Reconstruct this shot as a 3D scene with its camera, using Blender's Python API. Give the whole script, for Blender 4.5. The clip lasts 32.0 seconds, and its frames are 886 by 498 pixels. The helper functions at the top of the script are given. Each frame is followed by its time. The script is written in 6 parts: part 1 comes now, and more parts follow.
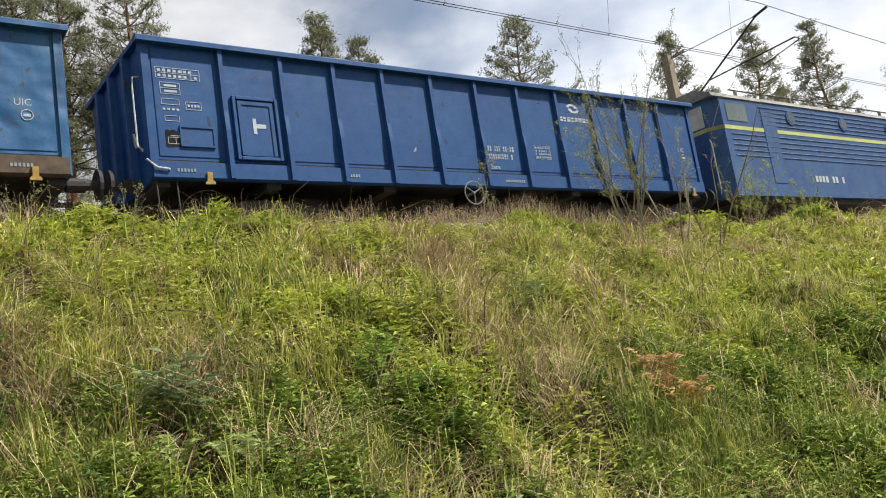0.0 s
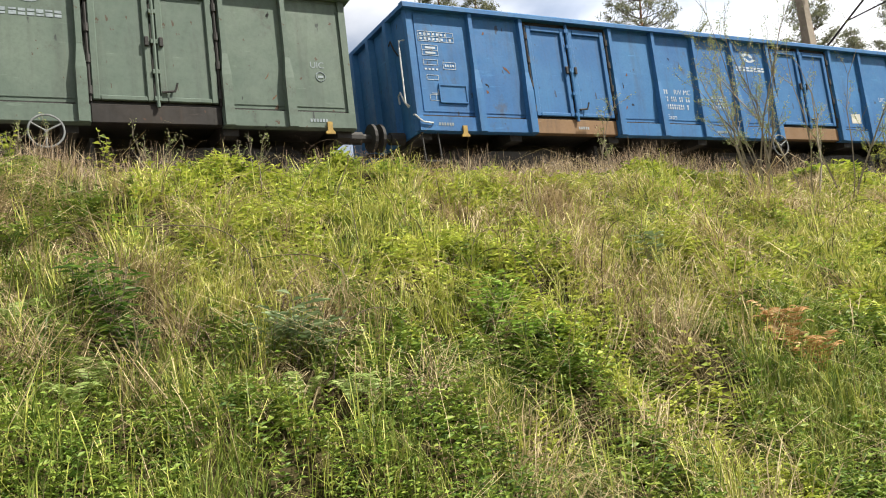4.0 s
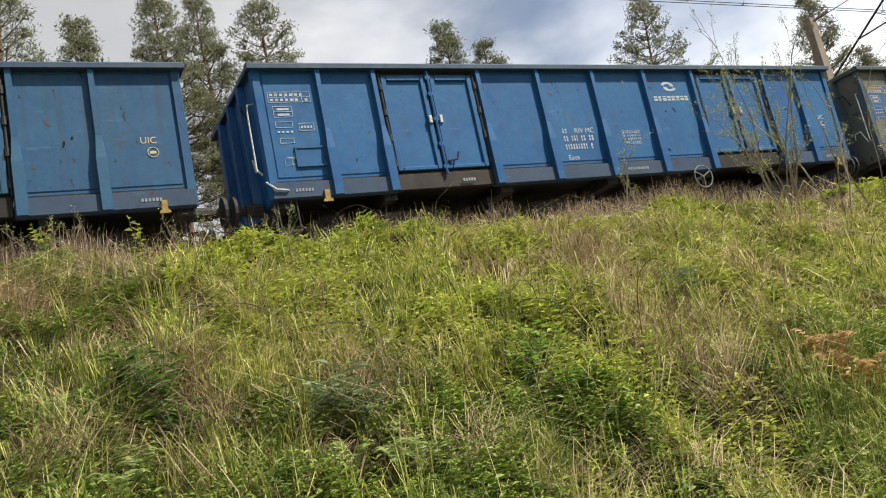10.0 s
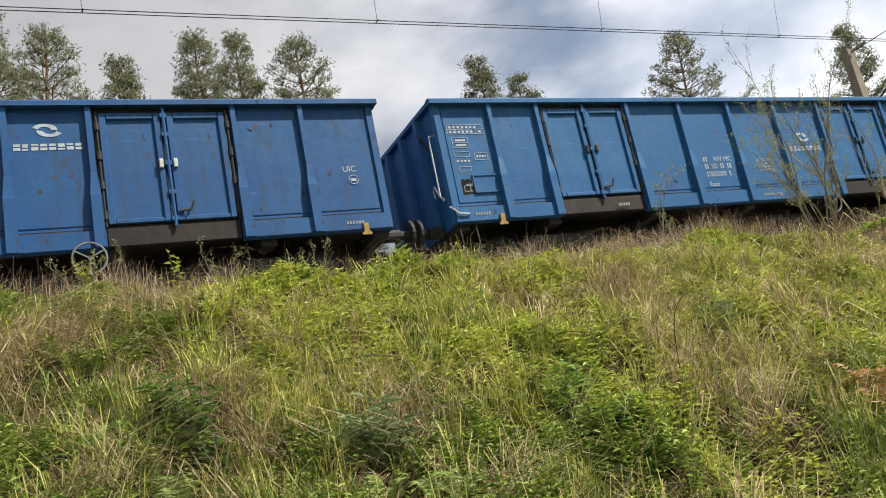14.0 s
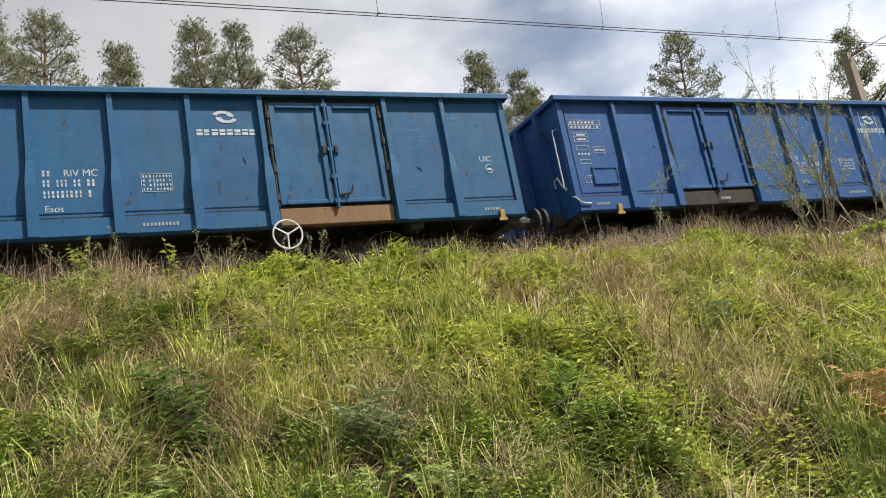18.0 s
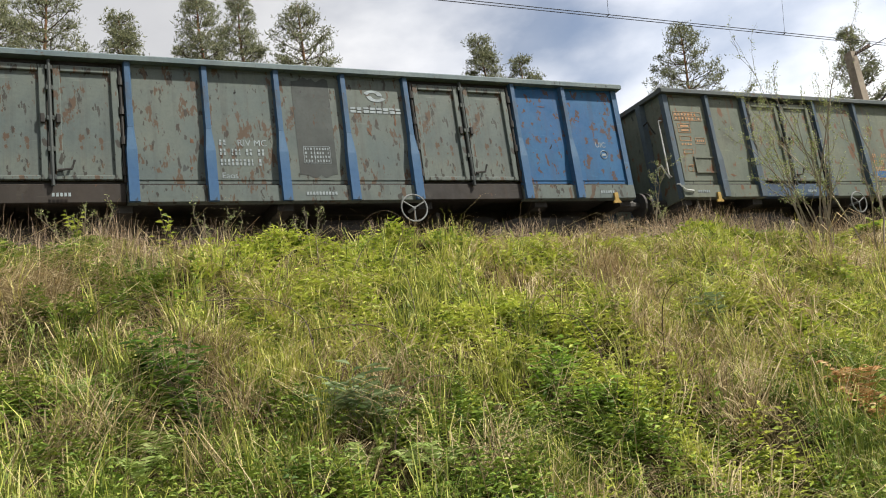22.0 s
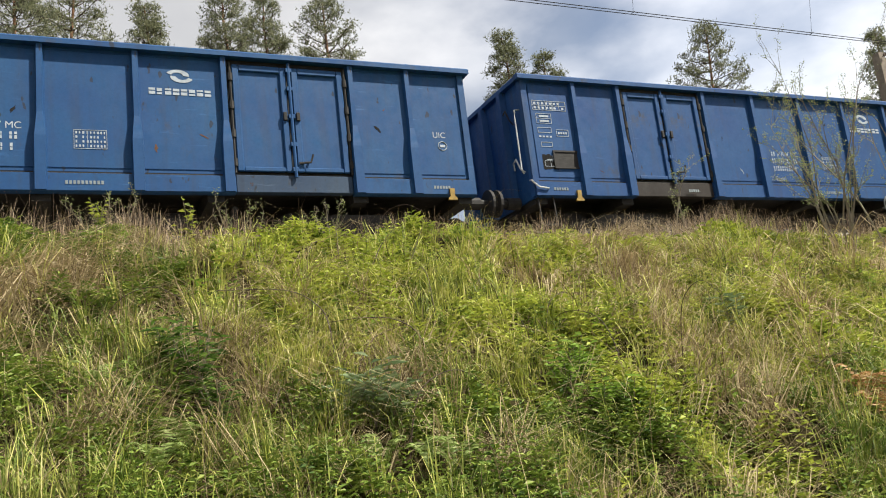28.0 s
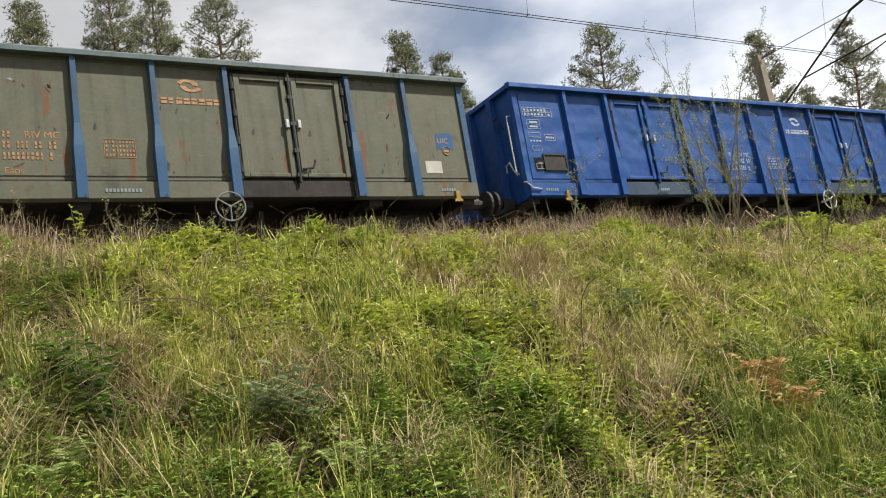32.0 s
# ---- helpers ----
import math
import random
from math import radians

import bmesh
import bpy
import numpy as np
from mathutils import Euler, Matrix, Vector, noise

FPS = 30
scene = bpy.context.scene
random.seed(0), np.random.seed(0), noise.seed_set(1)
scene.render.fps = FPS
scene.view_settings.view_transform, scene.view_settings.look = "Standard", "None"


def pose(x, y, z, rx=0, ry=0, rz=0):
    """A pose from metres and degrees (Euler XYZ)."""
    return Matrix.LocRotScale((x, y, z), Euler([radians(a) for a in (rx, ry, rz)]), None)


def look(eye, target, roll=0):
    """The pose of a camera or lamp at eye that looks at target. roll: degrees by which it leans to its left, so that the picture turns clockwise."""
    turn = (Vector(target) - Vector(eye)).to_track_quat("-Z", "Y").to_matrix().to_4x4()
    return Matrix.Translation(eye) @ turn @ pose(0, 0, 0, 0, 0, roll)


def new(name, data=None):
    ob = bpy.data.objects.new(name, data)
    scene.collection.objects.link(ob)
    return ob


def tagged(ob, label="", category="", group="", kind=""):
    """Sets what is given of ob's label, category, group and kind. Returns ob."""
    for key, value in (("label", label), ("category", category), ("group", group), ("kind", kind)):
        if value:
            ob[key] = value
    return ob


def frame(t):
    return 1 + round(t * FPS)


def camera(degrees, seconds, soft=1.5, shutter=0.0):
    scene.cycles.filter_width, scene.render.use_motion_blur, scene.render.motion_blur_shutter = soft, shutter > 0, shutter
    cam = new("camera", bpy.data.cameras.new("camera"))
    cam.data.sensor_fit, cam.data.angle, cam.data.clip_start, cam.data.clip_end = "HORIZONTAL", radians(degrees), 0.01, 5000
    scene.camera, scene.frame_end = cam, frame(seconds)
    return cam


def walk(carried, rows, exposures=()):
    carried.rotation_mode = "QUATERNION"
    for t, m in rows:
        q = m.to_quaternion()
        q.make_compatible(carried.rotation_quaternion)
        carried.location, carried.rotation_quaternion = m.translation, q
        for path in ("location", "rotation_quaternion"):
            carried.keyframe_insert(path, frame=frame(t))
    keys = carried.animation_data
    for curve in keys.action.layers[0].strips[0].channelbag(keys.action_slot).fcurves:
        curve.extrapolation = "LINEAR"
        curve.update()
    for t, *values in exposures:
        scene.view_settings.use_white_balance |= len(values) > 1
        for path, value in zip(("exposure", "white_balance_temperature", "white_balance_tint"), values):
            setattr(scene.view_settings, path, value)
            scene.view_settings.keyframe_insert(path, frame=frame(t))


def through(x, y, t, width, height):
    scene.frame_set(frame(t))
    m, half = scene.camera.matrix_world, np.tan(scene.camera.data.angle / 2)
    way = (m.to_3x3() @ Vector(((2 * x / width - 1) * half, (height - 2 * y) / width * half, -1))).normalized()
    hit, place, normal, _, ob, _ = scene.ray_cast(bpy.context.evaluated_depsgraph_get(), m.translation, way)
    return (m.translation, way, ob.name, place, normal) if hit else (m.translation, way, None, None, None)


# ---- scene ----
cam = camera(54.85, 32.0, soft=1.05)
# t, x, y, z, yaw, pitch, roll
ROWS = [
    (0.0, -0.007, 0.096, 1.610, -37.15, 9.68, -8.84),
    (0.5, -0.007, 0.093, 1.614, -35.26, 9.37, -8.72),
    (1.0, -0.017, 0.092, 1.610, -33.78, 9.52, -8.57),
    (1.5, -0.030, 0.089, 1.608, -32.98, 9.65, -8.77),
    (2.0, -0.042, 0.084, 1.603, -32.22, 9.53, -8.86),
    (2.5, -0.038, 0.082, 1.602, -31.42, 9.58, -8.49),
    (3.0, -0.048, 0.076, 1.599, -30.38, 8.28, -7.95),
    (3.5, -0.054, 0.075, 1.591, -29.63, 7.86, -7.51),
    (5.5, -0.053, 0.083, 1.584, -27.84, 5.96, -5.88),
    (6.0, -0.058, 0.084, 1.584, -27.72, 6.04, -5.68),
    (6.5, -0.062, 0.074, 1.597, -27.64, 7.07, -7.28),
    (7.0, -0.061, 0.070, 1.603, -27.52, 7.69, -8.63),
    (7.5, -0.069, 0.072, 1.597, -27.44, 8.65, -8.94),
    (8.0, -0.067, 0.076, 1.592, -27.35, 9.10, -8.77),
    (8.5, -0.054, 0.080, 1.599, -27.39, 9.29, -9.13),
    (9.0, -0.051, 0.079, 1.608, -27.52, 9.94, -11.37),
    (9.5, -0.058, 0.075, 1.608, -27.56, 10.67, -11.68),
    (10.0, -0.060, 0.079, 1.605, -27.62, 11.39, -11.95),
    (10.5, -0.061, 0.082, 1.603, -27.58, 11.93, -11.93),
    (11.0, -0.057, 0.082, 1.602, -27.42, 12.21, -11.67),
    (11.5, -0.060, 0.079, 1.601, -27.07, 12.48, -11.30),
    (12.0, -0.058, 0.084, 1.601, -26.88, 12.65, -10.97),
    (12.5, -0.058, 0.079, 1.600, -26.60, 12.99, -10.94),
    (13.0, -0.062, 0.073, 1.601, -26.33, 13.33, -10.97),
    (13.5, -0.068, 0.066, 1.604, -26.04, 13.68, -11.20),
    (14.0, -0.066, 0.067, 1.602, -25.75, 14.04, -11.59),
    (14.5, -0.073, 0.070, 1.600, -25.60, 14.09, -11.73),
    (16.5, -0.063, 0.085, 1.595, -25.74, 14.27, -11.43),
    (17.0, -0.061, 0.083, 1.598, -25.89, 14.18, -11.19),
    (17.5, -0.069, 0.084, 1.593, -25.92, 13.87, -10.77),
    (18.0, -0.069, 0.087, 1.595, -25.98, 13.69, -10.44),
    (18.5, -0.074, 0.093, 1.589, -26.01, 13.60, -10.03),
    (19.0, -0.073, 0.101, 1.588, -26.08, 13.50, -9.63),
    (19.5, -0.073, 0.102, 1.586, -26.14, 13.33, -9.31),
    (20.0, -0.072, 0.105, 1.589, -26.20, 13.01, -8.98),
    (20.5, -0.077, 0.102, 1.581, -26.10, 12.71, -8.76),
    (21.0, -0.077, 0.096, 1.577, -26.12, 12.62, -8.59),
    (21.5, -0.081, 0.092, 1.579, -26.17, 12.62, -8.41),
    (22.0, -0.086, 0.091, 1.572, -26.14, 12.53, -8.18),
    (22.5, -0.087, 0.094, 1.574, -26.14, 12.45, -7.76),
    (23.0, -0.085, 0.094, 1.576, -26.00, 12.43, -7.58),
    (23.5, -0.090, 0.091, 1.575, -25.97, 12.35, -7.42),
    (24.0, -0.093, 0.088, 1.575, -25.84, 12.35, -7.37),
    (24.5, -0.095, 0.085, 1.575, -25.72, 12.38, -7.41),
    (25.0, -0.093, 0.080, 1.571, -25.61, 12.42, -7.39),
    (25.5, -0.098, 0.078, 1.569, -25.45, 12.39, -7.23),
    (27.5, -0.103, 0.071, 1.574, -24.73, 12.28, -6.63),
    (28.0, -0.101, 0.077, 1.569, -24.82, 12.34, -6.71),
    (28.5, -0.101, 0.077, 1.565, -24.82, 12.38, -6.56),
    (29.0, -0.097, 0.077, 1.567, -24.79, 12.51, -6.41),
    (29.5, -0.090, 0.084, 1.569, -25.06, 12.79, -4.88),
    (30.0, -0.088, 0.087, 1.574, -25.54, 12.59, -4.47),
    (30.5, -0.094, 0.086, 1.573, -26.32, 12.06, -4.69),
    (31.0, -0.090, 0.100, 1.575, -29.00, 11.20, -4.89),
    (31.5, -0.096, 0.096, 1.574, -30.85, 11.01, -8.30),
    (32.0, -0.097, 0.090, 1.578, -31.45, 11.52, -9.45),
]
walk(cam, [(t, pose(x, y, z, 90 + pitch, 0, yaw) @ pose(0, 0, 0, 0, 0, roll)) for t, x, y, z, yaw, pitch, roll in ROWS],
     exposures=[(0.0, 0.3), (1.0, 0.55), (2.0, 0.56), (3.0, 0.72), (6.0, 0.72), (7.0, 0.2), (8.0, 0.36), (9.0, 0.24), (10.0, 0.28), (12.0, 0.32), (14.0, 0.28), (18.0, 0.33), (20.0, 0.45), (22.0, 0.42),
                (24.0, 0.42), (25.0, 0.38), (29.0, 0.42), (30.0, 0.5), (31.0, 0.62), (32.0, 0.25)])

# the track runs along x; the train rolls towards +x
TRACK_Y, RAIL_Z, PITCH = 13.45, 4.31, 14.04
# place of the train along the track, by the second
TRAVEL = [(0.0, 31.07), (1.0, 42.30), (2.0, 53.42), (3.0, 64.45), (6.0, 97.94), (7.0, 109.10), (8.0, 120.58), (9.0, 131.77), (10.0, 142.94), (11.0, 154.12), (12.0, 165.22), (13.0, 176.34), (14.0, 187.54), (17.0, 220.99), (18.0, 232.13), (19.0, 243.25), (20.0, 254.44), (21.0, 265.49), (22.0, 276.64), (23.0, 287.75), (24.0, 298.83), (25.0, 309.95), (28.0, 343.20), (30.0, 365.24), (31.0, 376.21), (32.0, 387.29)]

# ---- sky and sun ----
world = bpy.data.worlds.new("sky")
scene.world = world
world.use_nodes = True
nt = world.node_tree
sky = nt.nodes.new("ShaderNodeTexSky")
sky.sky_type, sky.sun_disc = "NISHITA", False
SUN_EL, SUN_AZ = 52, 132
BLUE_GAP = (0.505, 0.755, 0.42)
sky.sun_elevation, sky.sun_rotation = radians(SUN_EL), radians(SUN_AZ)
tc = nt.nodes.new("ShaderNodeTexCoord")
mp = nt.nodes.new("ShaderNodeMapping")
mp.inputs["Scale"].default_value = (1.0, 1.0, 1.9)
mp.inputs["Location"].default_value = (0.35, 0.1, 0.2)
cl = nt.nodes.new("ShaderNodeTexNoise")
cl.inputs["Scale"].default_value, cl.inputs["Detail"].default_value, cl.inputs["Roughness"].default_value = 1.9, 8, 0.5
cr = nt.nodes.new("ShaderNodeValToRGB")
cr.color_ramp.elements[0].position, cr.color_ramp.elements[1].position = 0.21, 0.435
shade = nt.nodes.new("ShaderNodeTexNoise")
shade.inputs["Scale"].default_value, shade.inputs["Detail"].default_value = 3.1, 7
sr = nt.nodes.new("ShaderNodeValToRGB")
sr.color_ramp.elements[0].position, sr.color_ramp.elements[0].color = 0.30, (6.9, 7.1, 7.7, 1)
sr.color_ramp.elements[1].position, sr.color_ramp.elements[1].color = 0.68, (11.6, 11.6, 11.8, 1)
mix = nt.nodes.new("ShaderNodeMix")
mix.data_type = "RGBA"
nt.links.new(tc.outputs["Generated"], mp.inputs["Vector"])
nt.links.new(mp.outputs[0], cl.inputs["Vector"])
nt.links.new(mp.outputs[0], shade.inputs["Vector"])
nt.links.new(cl.outputs["Fac"], cr.inputs[0])
nt.links.new(shade.outputs["Fac"], sr.inputs[0])
gap, ragged, cover, less = nt.nodes.new("ShaderNodeVectorMath"), nt.nodes.new("ShaderNodeMath"), nt.nodes.new("ShaderNodeMapRange"), nt.nodes.new("ShaderNodeMath")
gap.operation, ragged.operation, less.operation = "DISTANCE", "MULTIPLY_ADD", "MULTIPLY"
gap.inputs[1].default_value = BLUE_GAP
ragged.inputs[1].default_value = 0.9
for key, value in (("From Min", 0.47), ("From Max", 0.60), ("To Min", 0.36)):
    cover.inputs[key].default_value = value
nt.links.new(tc.outputs["Generated"], gap.inputs[0])
nt.links.new(shade.outputs["Fac"], ragged.inputs[0])
nt.links.new(gap.outputs["Value"], ragged.inputs[2])
nt.links.new(ragged.outputs[0], cover.inputs["Value"])
nt.links.new(cr.outputs[0], less.inputs[0])
nt.links.new(cover.outputs[0], less.inputs[1])
nt.links.new(less.outputs[0], mix.inputs[0])
nt.links.new(sky.outputs[0], mix.inputs[6])
nt.links.new(sr.outputs[0], mix.inputs[7])
# thinner cloud, and so a brighter sky, towards the sun's side
sep, glow, gain = nt.nodes.new("ShaderNodeSeparateXYZ"), nt.nodes.new("ShaderNodeMapRange"), nt.nodes.new("ShaderNodeVectorMath")
gain.operation = "SCALE"
for key, value in (("From Min", 0.2), ("From Max", 0.64), ("To Min", 0.64), ("To Max", 1.3)):
    glow.inputs[key].default_value = value
nt.links.new(tc.outputs["Generated"], sep.inputs[0])
nt.links.new(sep.outputs[0], glow.inputs["Value"])
nt.links.new(mix.outputs[2], gain.inputs[0])
nt.links.new(glow.outputs[0], gain.inputs["Scale"])
nt.links.new(gain.outputs[0], nt.nodes["Background"].inputs[0])
nt.nodes["Background"].inputs[1].default_value = 0.078
sun = new("sun", bpy.data.lights.new("sun", "SUN"))
sun.data.energy, sun.data.angle, sun.data.color = 5.7, radians(1.5), (1.0, 0.95, 0.84)
_a, _e = radians(SUN_AZ), radians(SUN_EL)
sun.matrix_basis = look((50 * math.sin(_a) * math.cos(_e), 50 * math.cos(_a) * math.cos(_e), 50 * math.sin(_e)), (0, 0, 0))


# ---- materials ----
def nodes_of(m):
    m.use_nodes = True
    return m.node_tree.nodes, m.node_tree.links


def plain(name, col, rough=0.6, metal=0.0, vary=0.25, scale=8.0, bump=0.0, gloss=0.5):
    """A surface of one colour with grain at two scales."""
    m = bpy.data.materials.new(name)
    N, L = nodes_of(m)
    b = N["Principled BSDF"]
    b.inputs["Roughness"].default_value, b.inputs["Metallic"].default_value = rough, metal
    b.inputs["Specular IOR Level"].default_value = gloss
    co = N.new("ShaderNodeTexCoord")
    n1, n2 = N.new("ShaderNodeTexNoise"), N.new("ShaderNodeTexNoise")
    n1.inputs["Scale"].default_value, n2.inputs["Scale"].default_value, n2.inputs["Detail"].default_value = scale * 0.2, scale, 6
    add = N.new("ShaderNodeMath")
    add.operation = "ADD"
    mr = N.new("ShaderNodeMapRange")
    mr.inputs["From Min"].default_value, mr.inputs["From Max"].default_value = 0.7, 1.3
    mx = N.new("ShaderNodeMix")
    mx.data_type = "RGBA"
    mx.inputs[6].default_value = (*[c * (1 - vary) for c in col], 1)
    mx.inputs[7].default_value = (*[min(1, c * (1 + vary)) for c in col], 1)
    for n in (n1, n2):
        L.new(co.outputs["Object"], n.inputs["Vector"])
    L.new(n1.outputs["Fac"], add.inputs[0])
    L.new(n2.outputs["Fac"], add.inputs[1])
    L.new(add.outputs[0], mr.inputs["Value"])
    L.new(mr.outputs[0], mx.inputs[0])
    L.new(mx.outputs[2], b.inputs["Base Color"])
    if bump:
        bp = N.new("ShaderNodeBump")
        bp.inputs["Strength"].default_value, bp.inputs["Distance"].default_value = bump, 0.02
        L.new(n2.outputs["Fac"], bp.inputs["Height"])
        L.new(bp.outputs[0], b.inputs["Normal"])
    return m


def leafy(name, stops, through=0.35, rough=0.5, patch=0.0, clump=0.0):
    """Blades and leaves: each takes its own colour from the ramp; light passes through them."""
    m = bpy.data.materials.new(name)
    N, L = nodes_of(m)
    N.remove(N["Principled BSDF"])
    out = N["Material Output"]
    geo = N.new("ShaderNodeNewGeometry")
    ramp = N.new("ShaderNodeValToRGB")
    while len(ramp.color_ramp.elements) < len(stops):
        ramp.color_ramp.elements.new(0.5)
    for i, (e, c) in enumerate(zip(ramp.color_ramp.elements, stops)):
        e.position, e.color = i / (len(stops) - 1), (*c, 1)
    co = N.new("ShaderNodeTexCoord")
    tone = None
    for scale, detail, weight in ((1.6, 5, patch), (7.5, 2, clump)):
        ns, mm = N.new("ShaderNodeTexNoise"), N.new("ShaderNodeMath")
        ns.inputs["Scale"].default_value, ns.inputs["Detail"].default_value = scale, detail
        mm.operation = "MULTIPLY_ADD"
        mm.inputs[1].default_value = weight
        L.new(co.outputs["Object"], ns.inputs["Vector"])
        L.new(ns.outputs["Fac"], mm.inputs[0])
        if tone is None:
            own = N.new("ShaderNodeMath")
            own.operation = "MULTIPLY_ADD"
            own.inputs[1].default_value, own.inputs[2].default_value = 0.6 if clump else 1.0, (0.2 if clump else 0.0) - 0.5 * (patch + clump)
            L.new(geo.outputs["Random Per Island"], own.inputs[0])
            tone = own.outputs[0]
        L.new(tone, mm.inputs[2])
        tone = mm.outputs[0]
    L.new(tone, ramp.inputs[0])
    p = N.new("ShaderNodeBsdfPrincipled")
    p.inputs["Roughness"].default_value = rough
    p.inputs["Specular IOR Level"].default_value = 0.25
    tr = N.new("ShaderNodeBsdfTranslucent")
    ms = N.new("ShaderNodeMixShader")
    ms.inputs[0].default_value = through
    L.new(ramp.outputs[0], p.inputs["Base Color"])
    L.new(ramp.outputs[0], tr.inputs["Color"])
    L.new(p.outputs[0], ms.inputs[1])
    L.new(tr.outputs[0], ms.inputs[2])
    L.new(ms.outputs[0], out.inputs["Surface"])
    return m


def paint(name, base, faded, rust=0.0, grime=0.3, patch=None, seed=0.0, dents=0.16, rustcol=(0.06, 0.028, 0.014), flake=6.5, stretch=(1, 1, 0.7), tilt=0.0, fleck=None):
    """Weathered wagon paint: faded areas, vertical grime, rust and worn patches, dented sheet."""
    m = bpy.data.materials.new(name)
    N, L = nodes_of(m)
    b = N["Principled BSDF"]
    co = N.new("ShaderNodeTexCoord")

    def noise_at(scale, vec_scale=(1, 1, 1), detail=5, rough=0.6, off=0.0, turn=0.0):
        mpn = N.new("ShaderNodeMapping")
        mpn.inputs["Scale"].default_value = vec_scale
        mpn.inputs["Location"].default_value = (seed * 3.7 + off, seed * 1.3, seed * 2.1 + off)
        mpn.inputs["Rotation"].default_value = (0, turn, 0)
        n = N.new("ShaderNodeTexNoise")
        n.inputs["Scale"].default_value, n.inputs["Detail"].default_value, n.inputs["Roughness"].default_value = scale, detail, rough
        L.new(co.outputs["Object"], mpn.inputs["Vector"])
        L.new(mpn.outputs[0], n.inputs["Vector"])
        return n.outputs["Fac"]

    def step(fac, lo, hi, to=1.0):
        r = N.new("ShaderNodeMapRange")
        r.inputs["From Min"].default_value, r.inputs["From Max"].default_value, r.inputs["To Max"].default_value = lo, hi, to
        L.new(fac, r.inputs["Value"])
        return r.outputs[0]

    def over(fac, under, col):
        x = N.new("ShaderNodeMix")
        x.data_type = "RGBA"
        L.new(fac, x.inputs[0])
        if isinstance(under, tuple):
            x.inputs[6].default_value = (*under, 1)
        else:
            L.new(under, x.inputs[6])
        x.inputs[7].default_value = (*col, 1)
        return x.outputs[2]

    c = over(step(noise_at(0.9), 0.35, 0.68), tuple(base), faded)
    c = over(step(noise_at(22, detail=3), 0.42, 0.8, 0.35), c, tuple(v * 0.6 for v in base))
    if patch:
        c = over(step(noise_at(0.55, (1, 1, 1.4), off=7.0), 0.53, 0.57), c, patch)
    c = over(step(noise_at(3.0, (2.2, 2.2, 0.16), 6), 0.50, 0.80, min(0.7, grime * 1.1)), c, (0.035, 0.033, 0.03))
    c = over(step(noise_at(1.7, (1, 1, 0.8), 8, 0.72, 3.0), 0.60, 0.70, min(0.9, grime * 1.5)), c, (0.05, 0.045, 0.035))
    c = over(step(noise_at(5.0, (0.35, 0.35, 2.6), 5, 0.6, 21.0, 0.25), 0.64, 0.72, 0.4), c, tuple(min(0.7, 1.5 * v + 0.02) for v in faded))
    c = over(step(noise_at(9.0, (1.0, 1.0, 0.45), 2, 0.5, 5.0), 0.70, 0.735, 0.75), c, (0.02, 0.022, 0.025))
    if rust:
        r1 = noise_at(flake, stretch, 6, 0.62, 1.0, tilt)
        c = over(step(r1, 0.68 - rust * 0.17, (0.70 if flake > 5 else 0.73) - rust * 0.17, 0.9), c, rustcol)
        c = over(step(noise_at(2.0, (3.0, 3.0, 0.14), 4, 0.6, 9.0), 0.64, 0.78, min(0.8, rust * 0.8)), c, tuple(1.5 * v for v in rustcol))
    if fleck:
        c = over(step(noise_at(flake * 1.3, stretch, 4, 0.55, 17.0, -tilt), 0.605, 0.63, 0.85), c, fleck)
    b.inputs["Specular IOR Level"].default_value = 0.35
    L.new(c, b.inputs["Base Color"])
    rg = step(noise_at(6.0), 0.3, 0.7, 0.25)
    ad = N.new("ShaderNodeMath")
    ad.operation = "ADD"
    ad.inputs[1].default_value = 0.40 if dents > 0.6 else 0.52
    L.new(rg, ad.inputs[0])
    L.new(ad.outputs[0], b.inputs["Roughness"])
    b1, b2 = N.new("ShaderNodeBump"), N.new("ShaderNodeBump")
    b1.inputs["Strength"].default_value, b1.inputs["Distance"].default_value = dents * 0.8, 0.12
    b2.inputs["Strength"].default_value, b2.inputs["Distance"].default_value = 0.12, 0.01
    L.new(noise_at(2.4 if dents > 0.6 else 1.25, detail=1.5, rough=0.4), b1.inputs["Height"])
    L.new(noise_at(40, detail=3), b2.inputs["Height"])
    L.new(b1.outputs[0], b2.inputs["Normal"])
    L.new(b2.outputs[0], b.inputs["Normal"])
    return m


SOIL = plain("soil", (0.05, 0.042, 0.019), 1.0, vary=0.55, scale=14, bump=0.6, gloss=0.05)
BALLAST = plain("ballast_stone", (0.16, 0.14, 0.12), 0.9, vary=0.5, scale=30, bump=0.9)
STEEL = plain("rail_steel", (0.22, 0.17, 0.13), 0.4, 0.6)
# black of frames and running gear; also stands in for shade in door and hatch gaps
DARK = plain("black_frame_and_gap_shade", (0.022, 0.02, 0.018), 0.75, vary=0.5, scale=10, bump=0.3)
GRIMY = plain("brown_sill_steel", (0.085, 0.058, 0.04), 0.8, vary=0.55, scale=7, bump=0.4)
WHEELGREY = plain("dull_grey_paint", (0.16, 0.17, 0.17), 0.7, vary=0.3, scale=25)
STAIN = plain("black_stain", (0.02, 0.02, 0.02), 0.8, vary=0.3, scale=25, gloss=0.08)
LOCKWHITE = plain("white_enamel", (0.55, 0.57, 0.56), 0.5, vary=0.25, scale=25)
WHITE = plain("white_marking", (0.36, 0.41, 0.46), 0.6, vary=0.22, scale=25)
CREAM = plain("yellowed_marking", (0.46, 0.38, 0.24), 0.6, vary=0.3, scale=25)
ORANGE = plain("orange_marking", (0.36, 0.19, 0.085), 0.6, vary=0.3, scale=25)
